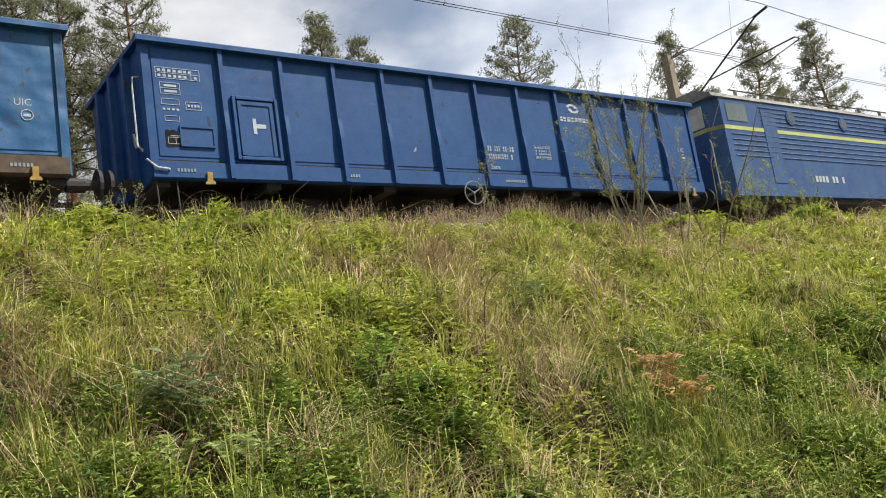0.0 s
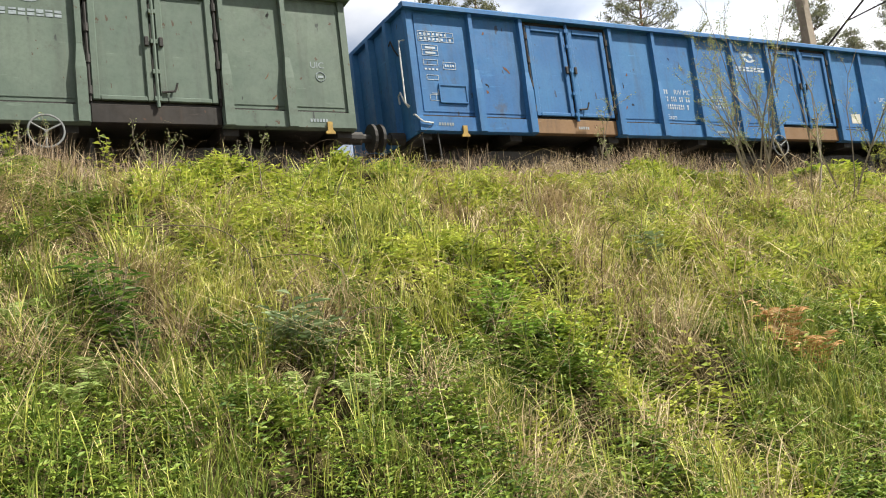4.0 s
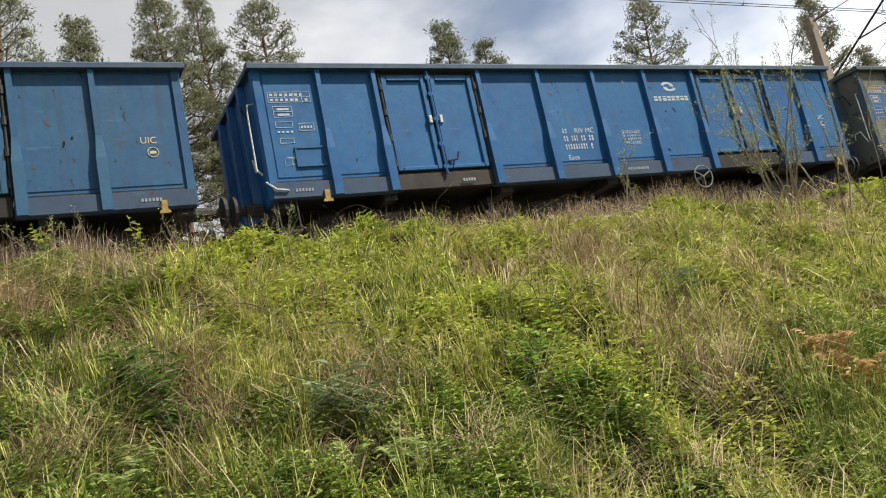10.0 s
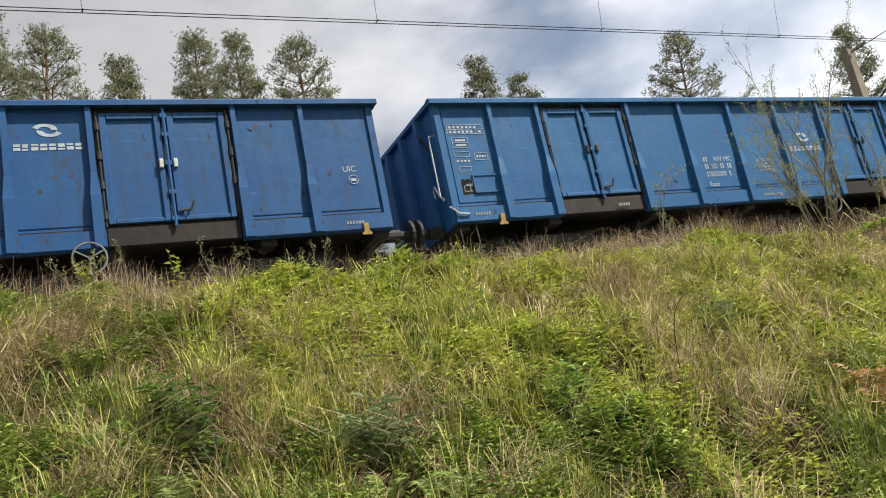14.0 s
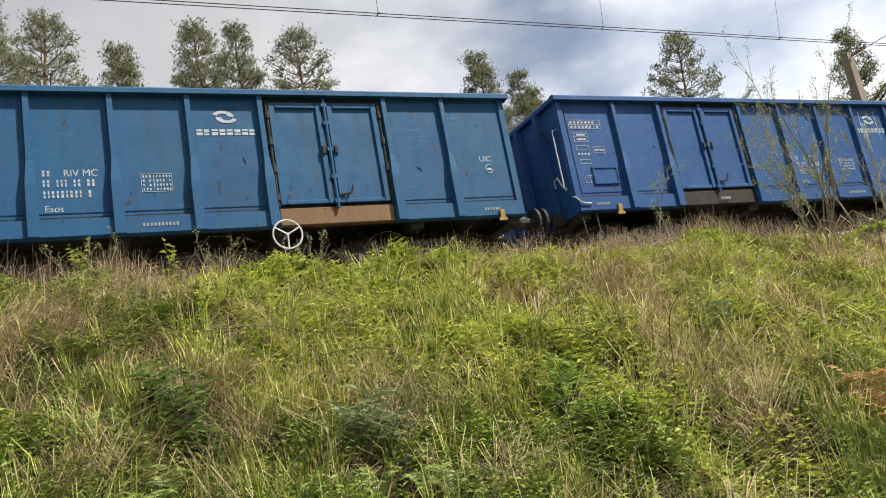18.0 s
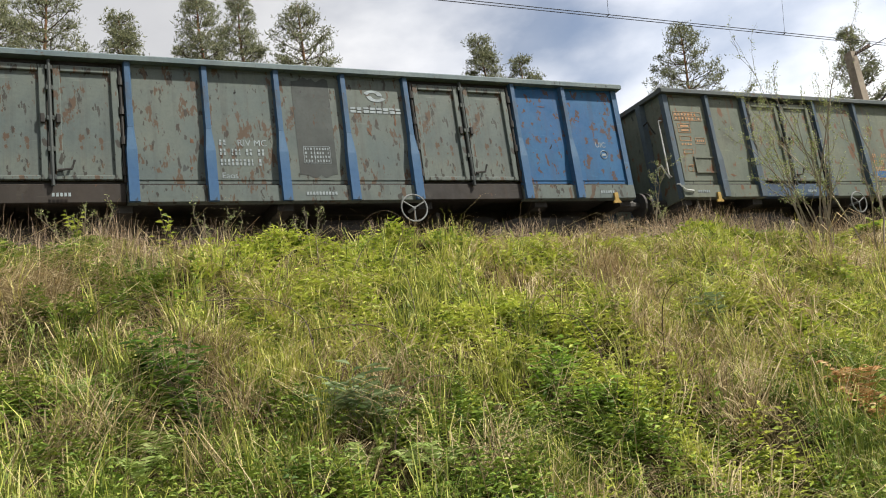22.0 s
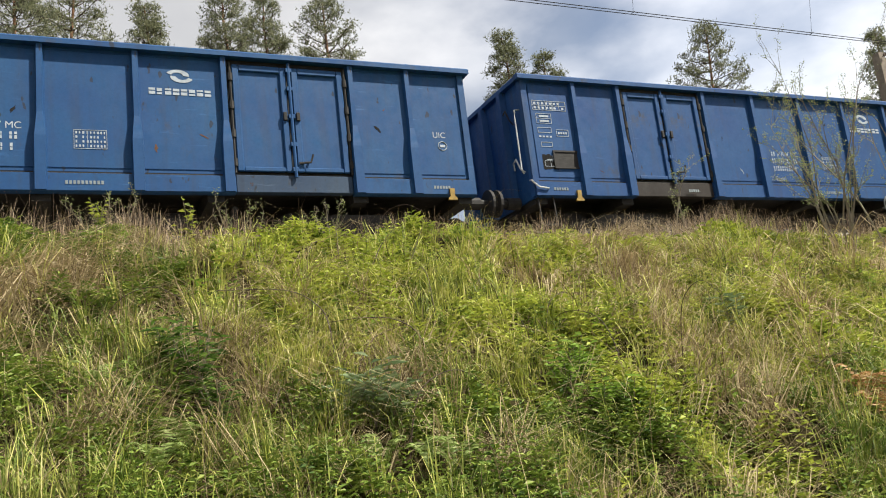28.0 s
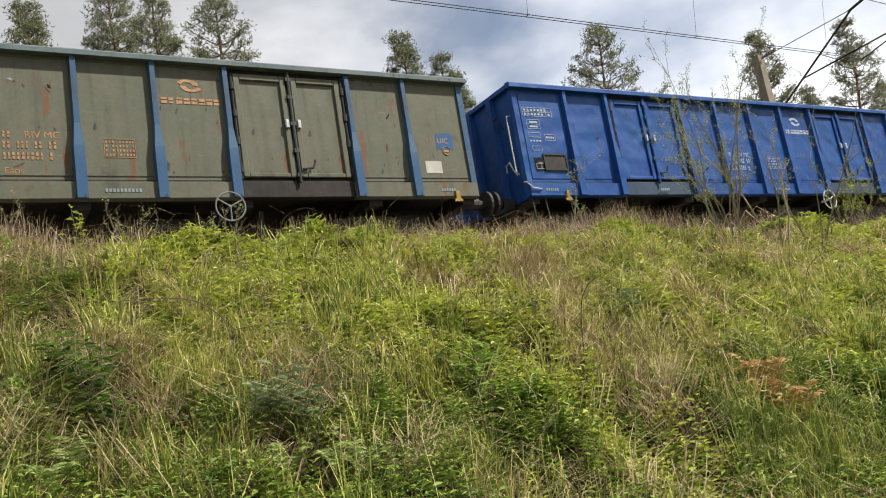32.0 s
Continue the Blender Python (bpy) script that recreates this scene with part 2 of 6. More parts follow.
FADEDMARK = plain("faded_marking", (0.21, 0.25, 0.27), 0.6, vary=0.3, scale=25)
YELLOW = plain("yellow_paint", (0.33, 0.21, 0.035), 0.6, vary=0.35, scale=25)
SCRAWL = plain("scrawl_paint", (0.44, 0.40, 0.09), 0.6, vary=0.3, scale=20)
LIME = plain("lime_stripe", (0.40, 0.43, 0.14), 0.5, vary=0.15)
GREYROOF = plain("grey_roof", (0.19, 0.185, 0.175), 0.7, vary=0.4, scale=6, bump=0.2)
PALEWALL = plain("pale_grey_panel", (0.42, 0.41, 0.36), 0.6, vary=0.3, scale=6)
GLASS = plain("dark_window", (0.03, 0.035, 0.04), 0.08, vary=0.1)
CONCRETE = plain("concrete", (0.24, 0.20, 0.155), 0.9, vary=0.2, scale=12, bump=0.3)
WIRE = plain("dark_wire", (0.03, 0.028, 0.028), 0.5, 0.4)
BARK = plain("bark", (0.26, 0.135, 0.07), 0.9, vary=0.5, scale=9, bump=0.7)
DARKBARK = plain("dark_bark", (0.085, 0.06, 0.045), 0.9, vary=0.4, scale=14, bump=0.5)
TWIG = plain("twig_bark", (0.20, 0.17, 0.125), 0.9, vary=0.35, scale=20)
NEEDLE = leafy("pine_needles", [(0.085, 0.10, 0.058), (0.17, 0.185, 0.108), (0.26, 0.275, 0.16), (0.36, 0.36, 0.21)], 0.33)
BROADLEAF = leafy("broad_leaves", [(0.05, 0.09, 0.02), (0.12, 0.19, 0.035), (0.2, 0.27, 0.05)], 0.4)
GREEN = leafy("green_grass", [(0.065, 0.09, 0.02), (0.215, 0.265, 0.05), (0.39, 0.42, 0.08), (0.53, 0.52, 0.13), (0.59, 0.52, 0.23)], 0.26, patch=1.0, clump=2.4)
STRAW = leafy("dry_straw", [(0.12, 0.084, 0.042), (0.33, 0.255, 0.135), (0.50, 0.405, 0.235), (0.68, 0.575, 0.37)], 0.2, 0.65, patch=0.4, clump=0.9)
CRESTDRY = leafy("crest_straw", [(0.20, 0.14, 0.095), (0.40, 0.30, 0.21), (0.56, 0.45, 0.33)], 0.25, 0.7)
HERB = leafy("herb_leaves", [(0.09, 0.135, 0.022), (0.285, 0.35, 0.048), (0.44, 0.485, 0.075), (0.55, 0.575, 0.115)], 0.30, patch=0.7, clump=2.0)
DEEP = leafy("deep_green_leaves", [(0.035, 0.085, 0.014), (0.09, 0.18, 0.028), (0.18, 0.30, 0.05)], 0.35, 0.4)
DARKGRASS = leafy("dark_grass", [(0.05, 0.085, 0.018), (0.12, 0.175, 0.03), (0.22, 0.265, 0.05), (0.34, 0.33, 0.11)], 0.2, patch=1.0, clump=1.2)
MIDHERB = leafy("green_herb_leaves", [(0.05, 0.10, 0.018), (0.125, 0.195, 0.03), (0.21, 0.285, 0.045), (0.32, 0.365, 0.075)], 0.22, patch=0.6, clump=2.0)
NETTLE = leafy("nettle_leaves", [(0.09, 0.165, 0.025), (0.195, 0.315, 0.045), (0.33, 0.445, 0.08)], 0.42, 0.45, clump=1.2)
SAGE = leafy("grey_green_leaves", [(0.11, 0.17, 0.075), (0.2, 0.27, 0.13), (0.27, 0.33, 0.17)], 0.3)
THATCH = leafy("matted_thatch", [(0.055, 0.04, 0.02), (0.13, 0.098, 0.05), (0.25, 0.19, 0.10), (0.42, 0.33, 0.20)], 0.15, 0.8, patch=0.6)
DEADSTEM = leafy("dead_stem", [(0.07, 0.045, 0.032), (0.19, 0.13, 0.09), (0.38, 0.28, 0.20)], 0.1, 0.8)
FERN = leafy("fern_green", [(0.17, 0.25, 0.06), (0.30, 0.38, 0.11), (0.40, 0.46, 0.18)], 0.35)
RUSTFERN = leafy("dead_bracken", [(0.30, 0.16, 0.06), (0.46, 0.26, 0.10), (0.55, 0.38, 0.19)], 0.3)
BUD = leafy("bud_leaves", [(0.19, 0.24, 0.09), (0.30, 0.35, 0.14), (0.40, 0.43, 0.2)], 0.3)
BRAMBLE = plain("bramble_stem", (0.06, 0.035, 0.025), 0.6)


# ---- mesh helpers ----
def box(bm, x0, x1, y0, y1, z0, z1, cut=0.0):
    v = [bm.verts.new((x, y, z)) for x in (x0, x1) for y in (y0, y1) for z in (z0, z1)]
    fs = [bm.faces.new([v[i] for i in f]) for f in ((0, 1, 3, 2), (4, 6, 7, 5), (0, 4, 5, 1), (2, 3, 7, 6), (0, 2, 6, 4), (1, 5, 7, 3))]
    if cut:
        bmesh.ops.bevel(bm, geom=list({e for f in fs for e in f.edges}), offset=cut, segments=1, affect="EDGES")


def prism(bm, outline, axis, a, b):
    """A solid with the outline (pairs) swept from a to b along the axis."""
    def at(p, q, w):
        return {"x": (w, p, q), "y": (p, w, q), "z": (p, q, w)}[axis]
    r0, r1 = [bm.verts.new(at(p, q, a)) for p, q in outline], [bm.verts.new(at(p, q, b)) for p, q in outline]
    n = len(outline)
    bm.faces.new(r0)
    bm.faces.new(r1[::-1])
    for i in range(n):
        bm.faces.new((r0[i], r1[i], r1[(i + 1) % n], r0[(i + 1) % n]))
    bmesh.ops.recalc_face_normals(bm, faces=bm.faces)


def tube(bm, pts, radii, sides=6):
    """A tube along points, capped."""
    pts = [Vector(p) for p in pts]
    if not hasattr(radii, "__len__"):
        radii = [radii] * len(pts)
    rings = []
    for i, p in enumerate(pts):
        d = (pts[min(i + 1, len(pts) - 1)] - pts[max(i - 1, 0)]).normalized()
        s = d.cross(Vector((0.13, 0.31, 0.94)) if abs(d.z) < 0.95 else Vector((1, 0, 0))).normalized()
        u = s.cross(d)
        rings.append([bm.verts.new(p + (s * math.cos(2 * math.pi * k / sides) + u * math.sin(2 * math.pi * k / sides)) * radii[i]) for k in range(sides)])
    for a, b in zip(rings, rings[1:]):
        for k in range(sides):
            bm.faces.new((a[k], a[(k + 1) % sides], b[(k + 1) % sides], b[k]))
    bm.faces.new(rings[0][::-1])
    bm.faces.new(rings[-1])


def ring(bm, centre, axis, r, w, n=20, sides=5):
    """A round hoop about the axis ('x' or 'y')."""
    rows = []
    for i in range(n):
        a = 2 * math.pi * i / n
        row = []
        for k in range(sides):
            b = 2 * math.pi * k / sides
            rr, off = r + w * math.cos(b), w * math.sin(b)
            p = (rr * math.cos(a), off, rr * math.sin(a)) if axis == "y" else (off, rr * math.cos(a), rr * math.sin(a))
            row.append(bm.verts.new(Vector(centre) + Vector(p)))
        rows.append(row)
    for i in range(n):
        for k in range(sides):
            bm.faces.new((rows[i][k], rows[(i + 1) % n][k], rows[(i + 1) % n][(k + 1) % sides], rows[i][(k + 1) % sides]))


def disc(bm, centre, r, y0, y1, n=20):
    """A drum along y."""
    prism(bm, [(centre[0] + r * math.cos(2 * math.pi * k / n), centre[1] + r * math.sin(2 * math.pi * k / n)) for k in range(n)], "y", y0, y1)


def data_of(name, build, *args):
    """Mesh data from a function that fills a bmesh."""
    bm = bmesh.new()
    build(bm, *args)
    me = bpy.data.meshes.new(name)
    bm.to_mesh(me)
    bm.free()
    return me


def put(name, me, material, parent=None, m=None, label=""):
    """An object on shared mesh data, with a material of its own."""
    if not me.materials:
        me.materials.append(None)
    ob = new(name, me)
    ob.material_slots[0].link = "OBJECT"
    ob.material_slots[0].material = material
    if parent:
        ob.parent = parent
    if m is not None:
        ob.matrix_basis = m
    return tagged(ob, label)


def part(name, bm, material, parent=None, label=""):
    me = bpy.data.meshes.new(name)
    bm.to_mesh(me)
    bm.free()
    return put(name, me, material, parent, None, label)


def raw_mesh(name, verts, faces, material):
    """One mesh from arrays: verts (n, 3), faces (m, 3) or (m, 4)."""
    me = bpy.data.meshes.new(name)
    k = faces.shape[1]
    me.vertices.add(len(verts))
    me.vertices.foreach_set("co", np.ascontiguousarray(verts, dtype=np.float32).ravel())
    me.loops.add(faces.size)
    me.loops.foreach_set("vertex_index", np.ascontiguousarray(faces, dtype=np.int32).ravel())
    me.polygons.add(len(faces))
    me.polygons.foreach_set("loop_start", np.arange(0, faces.size, k, dtype=np.int32))
    me.update()
    me.validate()
    me.materials.append(material)
    return me


def letters(text, size):
    """Flat letters in the built-in font, in the x-z plane facing -y."""
    cu = bpy.data.curves.new("letters", "FONT")
    cu.body, cu.size = text, size
    ob = new("letters", cu)
    ob.matrix_basis = pose(0, 0, 0, 90, 0, 0)
    bpy.context.view_layer.update()
    me = bpy.data.meshes.new_from_object(ob.evaluated_get(bpy.context.evaluated_depsgraph_get()))
    me.transform(ob.matrix_basis)
    bpy.data.objects.remove(ob)
    bpy.data.curves.remove(cu)
    return me


# ---- the ground: foot of the bank, slope, shoulder, track bed, wood behind ----
LATTICE = np.random.RandomState(7).rand(64, 64)


def drift(x, y, s):
    """Smooth noise from 0 to 1 over the plan, at s metres."""
    u, v = np.asarray(x) / s + 200.0, np.asarray(y) / s + 200.0
    i, j = np.floor(u).astype(int), np.floor(v).astype(int)
    a, b = u - i, v - j
    a, b = a * a * (3 - 2 * a), b * b * (3 - 2 * b)
    g = lambda p, q: LATTICE[p % 64, q % 64]
    return (g(i, j) * (1 - a) + g(i + 1, j) * a) * (1 - b) + (g(i, j + 1) * (1 - a) + g(i + 1, j + 1) * a) * b


# patches of the bank: x, y, radius
DRY = [(-0.6, 8.2, 0.6), (0.9, 9.5, 0.5), (5.2, 9.4, 0.6), (7.6, 9.2, 0.6), (4.6, 8.2, 0.3), (2.2, 9.9, 0.4), (9.0, 9.6, 0.7), (11.5, 9.3, 0.8), (7.3, 6.7, 0.35), (0.9, 6.7, 0.3), (0.02, 8.64, 0.64), (0.50, 8.97, 0.43), (1.49, 6.08, 0.37), (2.33, 5.54, 0.48), (1.10, 5.98, 0.32), (6.08, 8.20, 0.51), (4.7, 5.75, 0.4), (5.97, 6.19, 0.40), (2.31, 6.17, 0.24), (6.10, 9.06, 0.44), (3.84, 7.34, 0.22), (1.12, 8.82, 0.36), (1.89, 6.37, 0.22), (9.46, 8.11, 0.58), (0.18, 5.75, 0.34), (2.49, 5.16, 0.30), (1.88, 7.97, 0.3), (5.77, 7.66, 0.4), (2.21, 6.45, 0.3), (4.78, 5.84, 0.4), (1.52, 6.14, 0.35), (2.15, 5.8, 0.35), (1.31, 9.17, 0.5), (-0.16, 7.57, 0.5), (5.68, 6.28, 0.45), (5.23, 6.52, 0.35), (4.0, 4.82, 0.35), (7.0, 6.66, 0.4), (1.48, 5.44, 0.2), (4.6, 5.2, 0.3)]
LEAFY = [(1.66, 7.17, 0.34), (3.64, 5.29, 0.32), (3.11, 7.81, 0.28), (3.45, 6.69, 0.25), (2.73, 8.96, 0.57), (6.47, 7.73, 0.30), (6.80, 5.97, 0.42), (0.92, 7.65, 0.31), (3.00, 8.38, 0.36), (4.18, 7.18, 0.28), (0.12, 9.91, 0.41), (8.01, 7.77, 0.45), (1.55, 7.85, 0.32), (2.82, 6.59, 0.21)]
LUSH = [(6.41, 6.47, 0.36), (3.25, 5.41, 0.38), (0.56, 7.12, 0.43), (2.25, 7.68, 0.38), (3.82, 8.18, 0.49), (5.4, 4.6, 0.4), (-0.06, 7.59, 0.46), (5.40, 6.87, 0.35), (2.84, 5.11, 0.23), (1.7, 7.01, 0.35)]
HOLES = [(0.73, 5.89, 0.24), (3.82, 6.89, 0.14), (3.26, 6.08, 0.11), (0.63, 7.73, 0.22), (2.84, 7.37, 0.18), (6.39, 7.57, 0.23), (1.70, 5.40, 0.20), (5.31, 7.49, 0.24), (-0.31, 7.45, 0.27), (1.45, 6.87, 0.16)]

def pull(patches, x, y):
    best = np.zeros_like(x)
    for px, py, r in patches:
        best = np.maximum(best, np.exp(-((x - px) ** 2 + (y - py) ** 2) / (r * r)))
    return best


POCKETS = random.Random(5)
HOLES += [(POCKETS.uniform(-1.0, 12.0), POCKETS.uniform(4.4, 9.9), POCKETS.uniform(0.09, 0.2)) for _ in range(95)]


PROFILE_Y = [-900.0, 1.2, 3.3, 8.3, 9.2, 9.9, 10.7, 11.4, 15.6, 16.6, 24.0, 900.0]
PROFILE_Z = [-0.1, 0.0, 0.12, 3.238, 3.77, 3.93, 3.93, 3.88, 3.88, 3.7, 3.6, 3.4]


def ground_z(x, y):
    near = np.clip((np.asarray(y) - 2.5) / 2, 0, 1) * np.clip((11.2 - np.asarray(y)) / 1.0, 0, 1)
    hump = 0.13 * np.exp(-((np.asarray(x) - 0.5) / 1.9) ** 2) * np.clip((np.asarray(y) - 8.4) / 0.9, 0, 1)
    return np.interp(y, PROFILE_Y, PROFILE_Z) + near * hump + near * (0.30 * (drift(x, y, 1.5) - 0.5) + 0.42 * (drift(x, y, 0.62) - 0.5) + 0.10 * (drift(x, y, 0.3) - 0.5)) - 0.16 * pull(HOLES, np.asarray(x, float), np.asarray(y, float))


gx = np.concatenate([[-900, -300, -120, -60], np.arange(-30, -4, 1.0), np.arange(-4, 20, 0.13), np.arange(20, 60, 1.2), [90, 160, 400, 900]])
gy = np.concatenate([[-900, -300, -100, -40, -15, -6], np.arange(-3, 3, 0.6), np.arange(3, 11.4, 0.13), [11.4, 13.5, 15.6, 16.1, 16.6, 20, 24, 40, 90, 300, 900]])
XX, YY = np.meshgrid(gx, gy)
nx, ny = len(gx), len(gy)
idx = np.arange(nx * ny).reshape(ny, nx)
quads = np.stack([idx[:-1, :-1], idx[:-1, 1:], idx[1:, 1:], idx[1:, :-1]], -1).reshape(-1, 4)
ground = new("ground", raw_mesh("ground", np.stack([XX, YY, ground_z(XX, YY)], -1).reshape(-1, 3), quads, SOIL))
tagged(ground, "grassy railway embankment of dark soil", kind="structure")

RNG = np.random.RandomState(11)
# room kept round the larger plants
CLEAR = [(0.74, 6.0, 0.28), (3.68, 5.9, 0.3), (1.84, 5.55, 0.24), (1.72, 5.3, 0.28), (1.9, 5.1, 0.24), (0.5, 5.45, 0.26)]


def scatter(n, near=5.0, power=1.25, y0=3.6, y1=10.9, x0=-3.0, x1=32.0):
    """Places on the bank, thicker near the foot of it where the eye is close."""
    x, y = RNG.uniform(x0, x1, n), RNG.uniform(y0, y1, n)
    d = np.hypot(x, y)
    az = np.degrees(np.arctan2(x, y))
    keep = (RNG.rand(n) < np.minimum(1, (near / d) ** power)) & (az > -10) & (az < 72)
    return x[keep], y[keep]


def unit(v):
    return v / np.maximum(np.linalg.norm(v, axis=-1, keepdims=True), 1e-6)


def blade_mesh(name, base, height, width, lean, heading, material, droop=0.0):
    """Bent grass blades, seven points each."""
    n = len(base)
    d = np.stack([np.cos(heading), np.sin(heading), np.zeros(n)], -1)
    turn = heading + RNG.normal(0, 0.8, n) + 1.57
    w = np.stack([np.cos(turn), np.sin(turn), np.zeros(n)], -1) * (width / 2)[:, None]
    up = np.array([0.0, 0.0, 1.0])
    l = np.minimum(lean, 2.2)
    mid = base + up * (height * 0.52)[:, None] + d * (height * l * 0.20)[:, None]
    bow = base + up * (height * (0.88 - 0.16 * l))[:, None] + d * (height * l * 0.58)[:, None]
    tip = base + up * (height * (1.0 - 0.42 * l - droop))[:, None] + d * (height * l)[:, None]
    v = np.stack([base - w, base + w, mid - w * 0.9, mid + w * 0.9, bow - w * 0.6, bow + w * 0.6, tip], 1).reshape(-1, 3)
    o = (np.arange(n) * 7)[:, None]
    f = np.concatenate([o + [0, 1, 3], o + [0, 3, 2], o + [2, 3, 5], o + [2, 5, 4], o + [4, 5, 6]], 1).reshape(-1, 3)
    return raw_mesh(name, v, f, material)


def leaf_arrays(at, way, length, width, fold=0.3):
    """Pointed leaves folded along the midrib, four points each."""
    n = len(at)
    way = unit(way)
    side = unit(np.cross(way, np.array([0.0, 0.0, 1.0]) + RNG.normal(0, 0.35, (n, 3))))
    up = np.cross(side, way)
    L, Wd = length[:, None], width[:, None]
    mid = at + way * L * 0.45 + up * Wd * fold
    v = np.stack([at, mid + side * Wd / 2, at + way * L - up * L * 0.1, mid - side * Wd / 2], 1).reshape(-1, 3)
    o = (np.arange(n) * 4)[:, None]
    return v, np.concatenate([o + [0, 1, 2], o + [0, 2, 3]], 1).reshape(-1, 3)


def stuff(name, me, label, category):
    return tagged(new(name, me), label, category, kind="stuff")


def mounds(step, seed):
    """Places of single plants on the bank, an uneven arm's length apart, with a tone of growth for each."""
    rs = np.random.RandomState(seed)
    u, v = np.meshgrid(np.arange(-2.2, 24.0, step), np.arange(3.7, 10.5, step * 0.9))
    u = u + (np.arange(u.shape[0])[:, None] % 2) * step * 0.5
    x, y = (u + rs.uniform(-0.42, 0.42, u.shape) * step).ravel(), (v + rs.uniform(-0.42, 0.42, u.shape) * step).ravel()
    az = np.degrees(np.arctan2(x, y))
    k = (az > -9) & (az < 71) & (drift(x + 7, y + 3, 0.3) > 0.24) & (rs.rand(len(x)) > 1.1 * pull(HOLES, x, y)) & (rs.rand(len(x)) > 0.9 * pull(CLEAR, x, y))
    return x[k], y[k], rs


def tufts(name, x, y, per, spread, height, width, lean, together, material, label, category, scale=None, along=None):
    """One tuft of blades at each place, spread outwards from its middle."""
    m = len(x)
    size = np.repeat(RNG.uniform(0.7, 1.3, m) * (1.0 if scale is None else scale), per)
    own = np.repeat(RNG.uniform(0, 6.283, m) if along is None else RNG.normal(along, 0.5, m) + 3.1416 * (RNG.rand(m) < 0.4), per)
    a = RNG.uniform(0, 6.283, m * per)
    r = np.sqrt(RNG.rand(m * per)) * spread * size
    bx, by = np.repeat(x, per) + np.cos(a) * r, np.repeat(y, per) + np.sin(a) * r
    head = np.where(RNG.rand(m * per) < together, own + RNG.normal(0, 0.45, m * per), a + RNG.normal(0, 0.5, m * per))
    h = RNG.uniform(*height, m * per) * size * (1 - 0.72 * np.clip((by - 8.8) / 1.1, 0, 1))
    w = RNG.uniform(*width, m * per) * (0.3 + 0.165 * np.hypot(bx, by)) * (1 - 0.45 * np.clip((by - 8.6) / 0.8, 0, 1))
    base = np.stack([bx, by, ground_z(bx, by) - 0.02], -1)
    return stuff(name, blade_mesh(name, base, h, w, RNG.uniform(*lean, m * per), head, material), label, category)


def herbs(name, x, y, stems, pairs, spread, tall, leaf, slim, material, label, scale=1.0):
    """Leafy herbs: upright stems about each place, with pairs of narrow leaves up each stem."""
    m = len(x)
    far = 0.45 + 0.095 * np.hypot(x, y)
    size = np.repeat(RNG.uniform(0.65, 1.25, m) * scale, stems)
    n = m * stems
    a, r = RNG.uniform(0, 6.283, n), np.sqrt(RNG.rand(n)) * spread * size
    root = np.stack([np.repeat(x, stems) + np.cos(a) * r, np.repeat(y, stems) + np.sin(a) * r, np.zeros(n)], -1)
    root[:, 2] = ground_z(root[:, 0], root[:, 1])
    h = RNG.uniform(0.6, 1.0, n) * tall * size * (1 - 0.35 * (r / (spread * size)) ** 2) * (1 - 0.65 * np.clip((root[:, 1] - 8.9) / 1.0, 0, 1))
    tip = root + np.stack([np.cos(a) * r * 0.9 + RNG.normal(0, 0.03, n), np.sin(a) * r * 0.9 + RNG.normal(0, 0.03, n), h], -1)
    u = np.repeat(np.linspace(0.28, 1.0, pairs), 2)
    k = 2 * pairs
    at = (root[:, None] + (tip - root)[:, None] * u[None, :, None]).reshape(-1, 3)
    turn = RNG.uniform(0, 6.283, n)[:, None] + np.repeat(np.arange(pairs), 2)[None] * 1.571 + np.tile([0.0, 3.1416], pairs)[None] + RNG.normal(0, 0.3, (n, k))
    rise = 0.15 + 0.65 * np.clip(u - 0.6, 0, 1)[None] + RNG.normal(0, 0.2, (n, k))
    way = np.stack([np.cos(turn), np.sin(turn), rise], -1).reshape(-1, 3)
    L = (RNG.uniform(0.7, 1.15, (n, k)) * leaf * (1.05 - 0.45 * u[None] ** 3) * np.repeat(far, stems)[:, None] * size[:, None] ** 0.5).ravel()
    v, f = leaf_arrays(at, way, L, L * slim)
    stuff(name, raw_mesh(name, v, f, material), label, "weeds")


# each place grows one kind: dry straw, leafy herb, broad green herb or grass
x, y, _rs = mounds(0.172, 31)
dry, lea, lus = pull(DRY, x, y), pull(LEAFY, x, y), pull(LUSH, x, y)
mood = drift(x, y, 0.55) + 0.35 * (_rs.rand(len(x)) - 0.5)
straws = (mood < 0.13 + 0.42 * dry) & (lea < 0.55) & (lus < 0.55)
leafs = ~straws & ((drift(x + 40, y, 0.5) + 0.4 * (_rs.rand(len(x)) - 0.5) > 0.44 - 0.08 * np.clip((y - 7.4) / 0.8, 0, 1)) | (lea > 0.45))
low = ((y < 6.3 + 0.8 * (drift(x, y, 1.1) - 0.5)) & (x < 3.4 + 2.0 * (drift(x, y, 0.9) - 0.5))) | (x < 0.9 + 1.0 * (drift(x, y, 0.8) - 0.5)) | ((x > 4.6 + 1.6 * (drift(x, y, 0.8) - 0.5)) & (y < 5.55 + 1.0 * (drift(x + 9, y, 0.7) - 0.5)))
blades = ~straws & ~leafs
tall = 1.0 + 0.35 * lus
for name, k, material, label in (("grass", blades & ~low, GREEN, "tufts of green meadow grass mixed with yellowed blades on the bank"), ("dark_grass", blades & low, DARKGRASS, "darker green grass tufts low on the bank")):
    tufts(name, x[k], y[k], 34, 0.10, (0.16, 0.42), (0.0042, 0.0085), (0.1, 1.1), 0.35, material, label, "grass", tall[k])
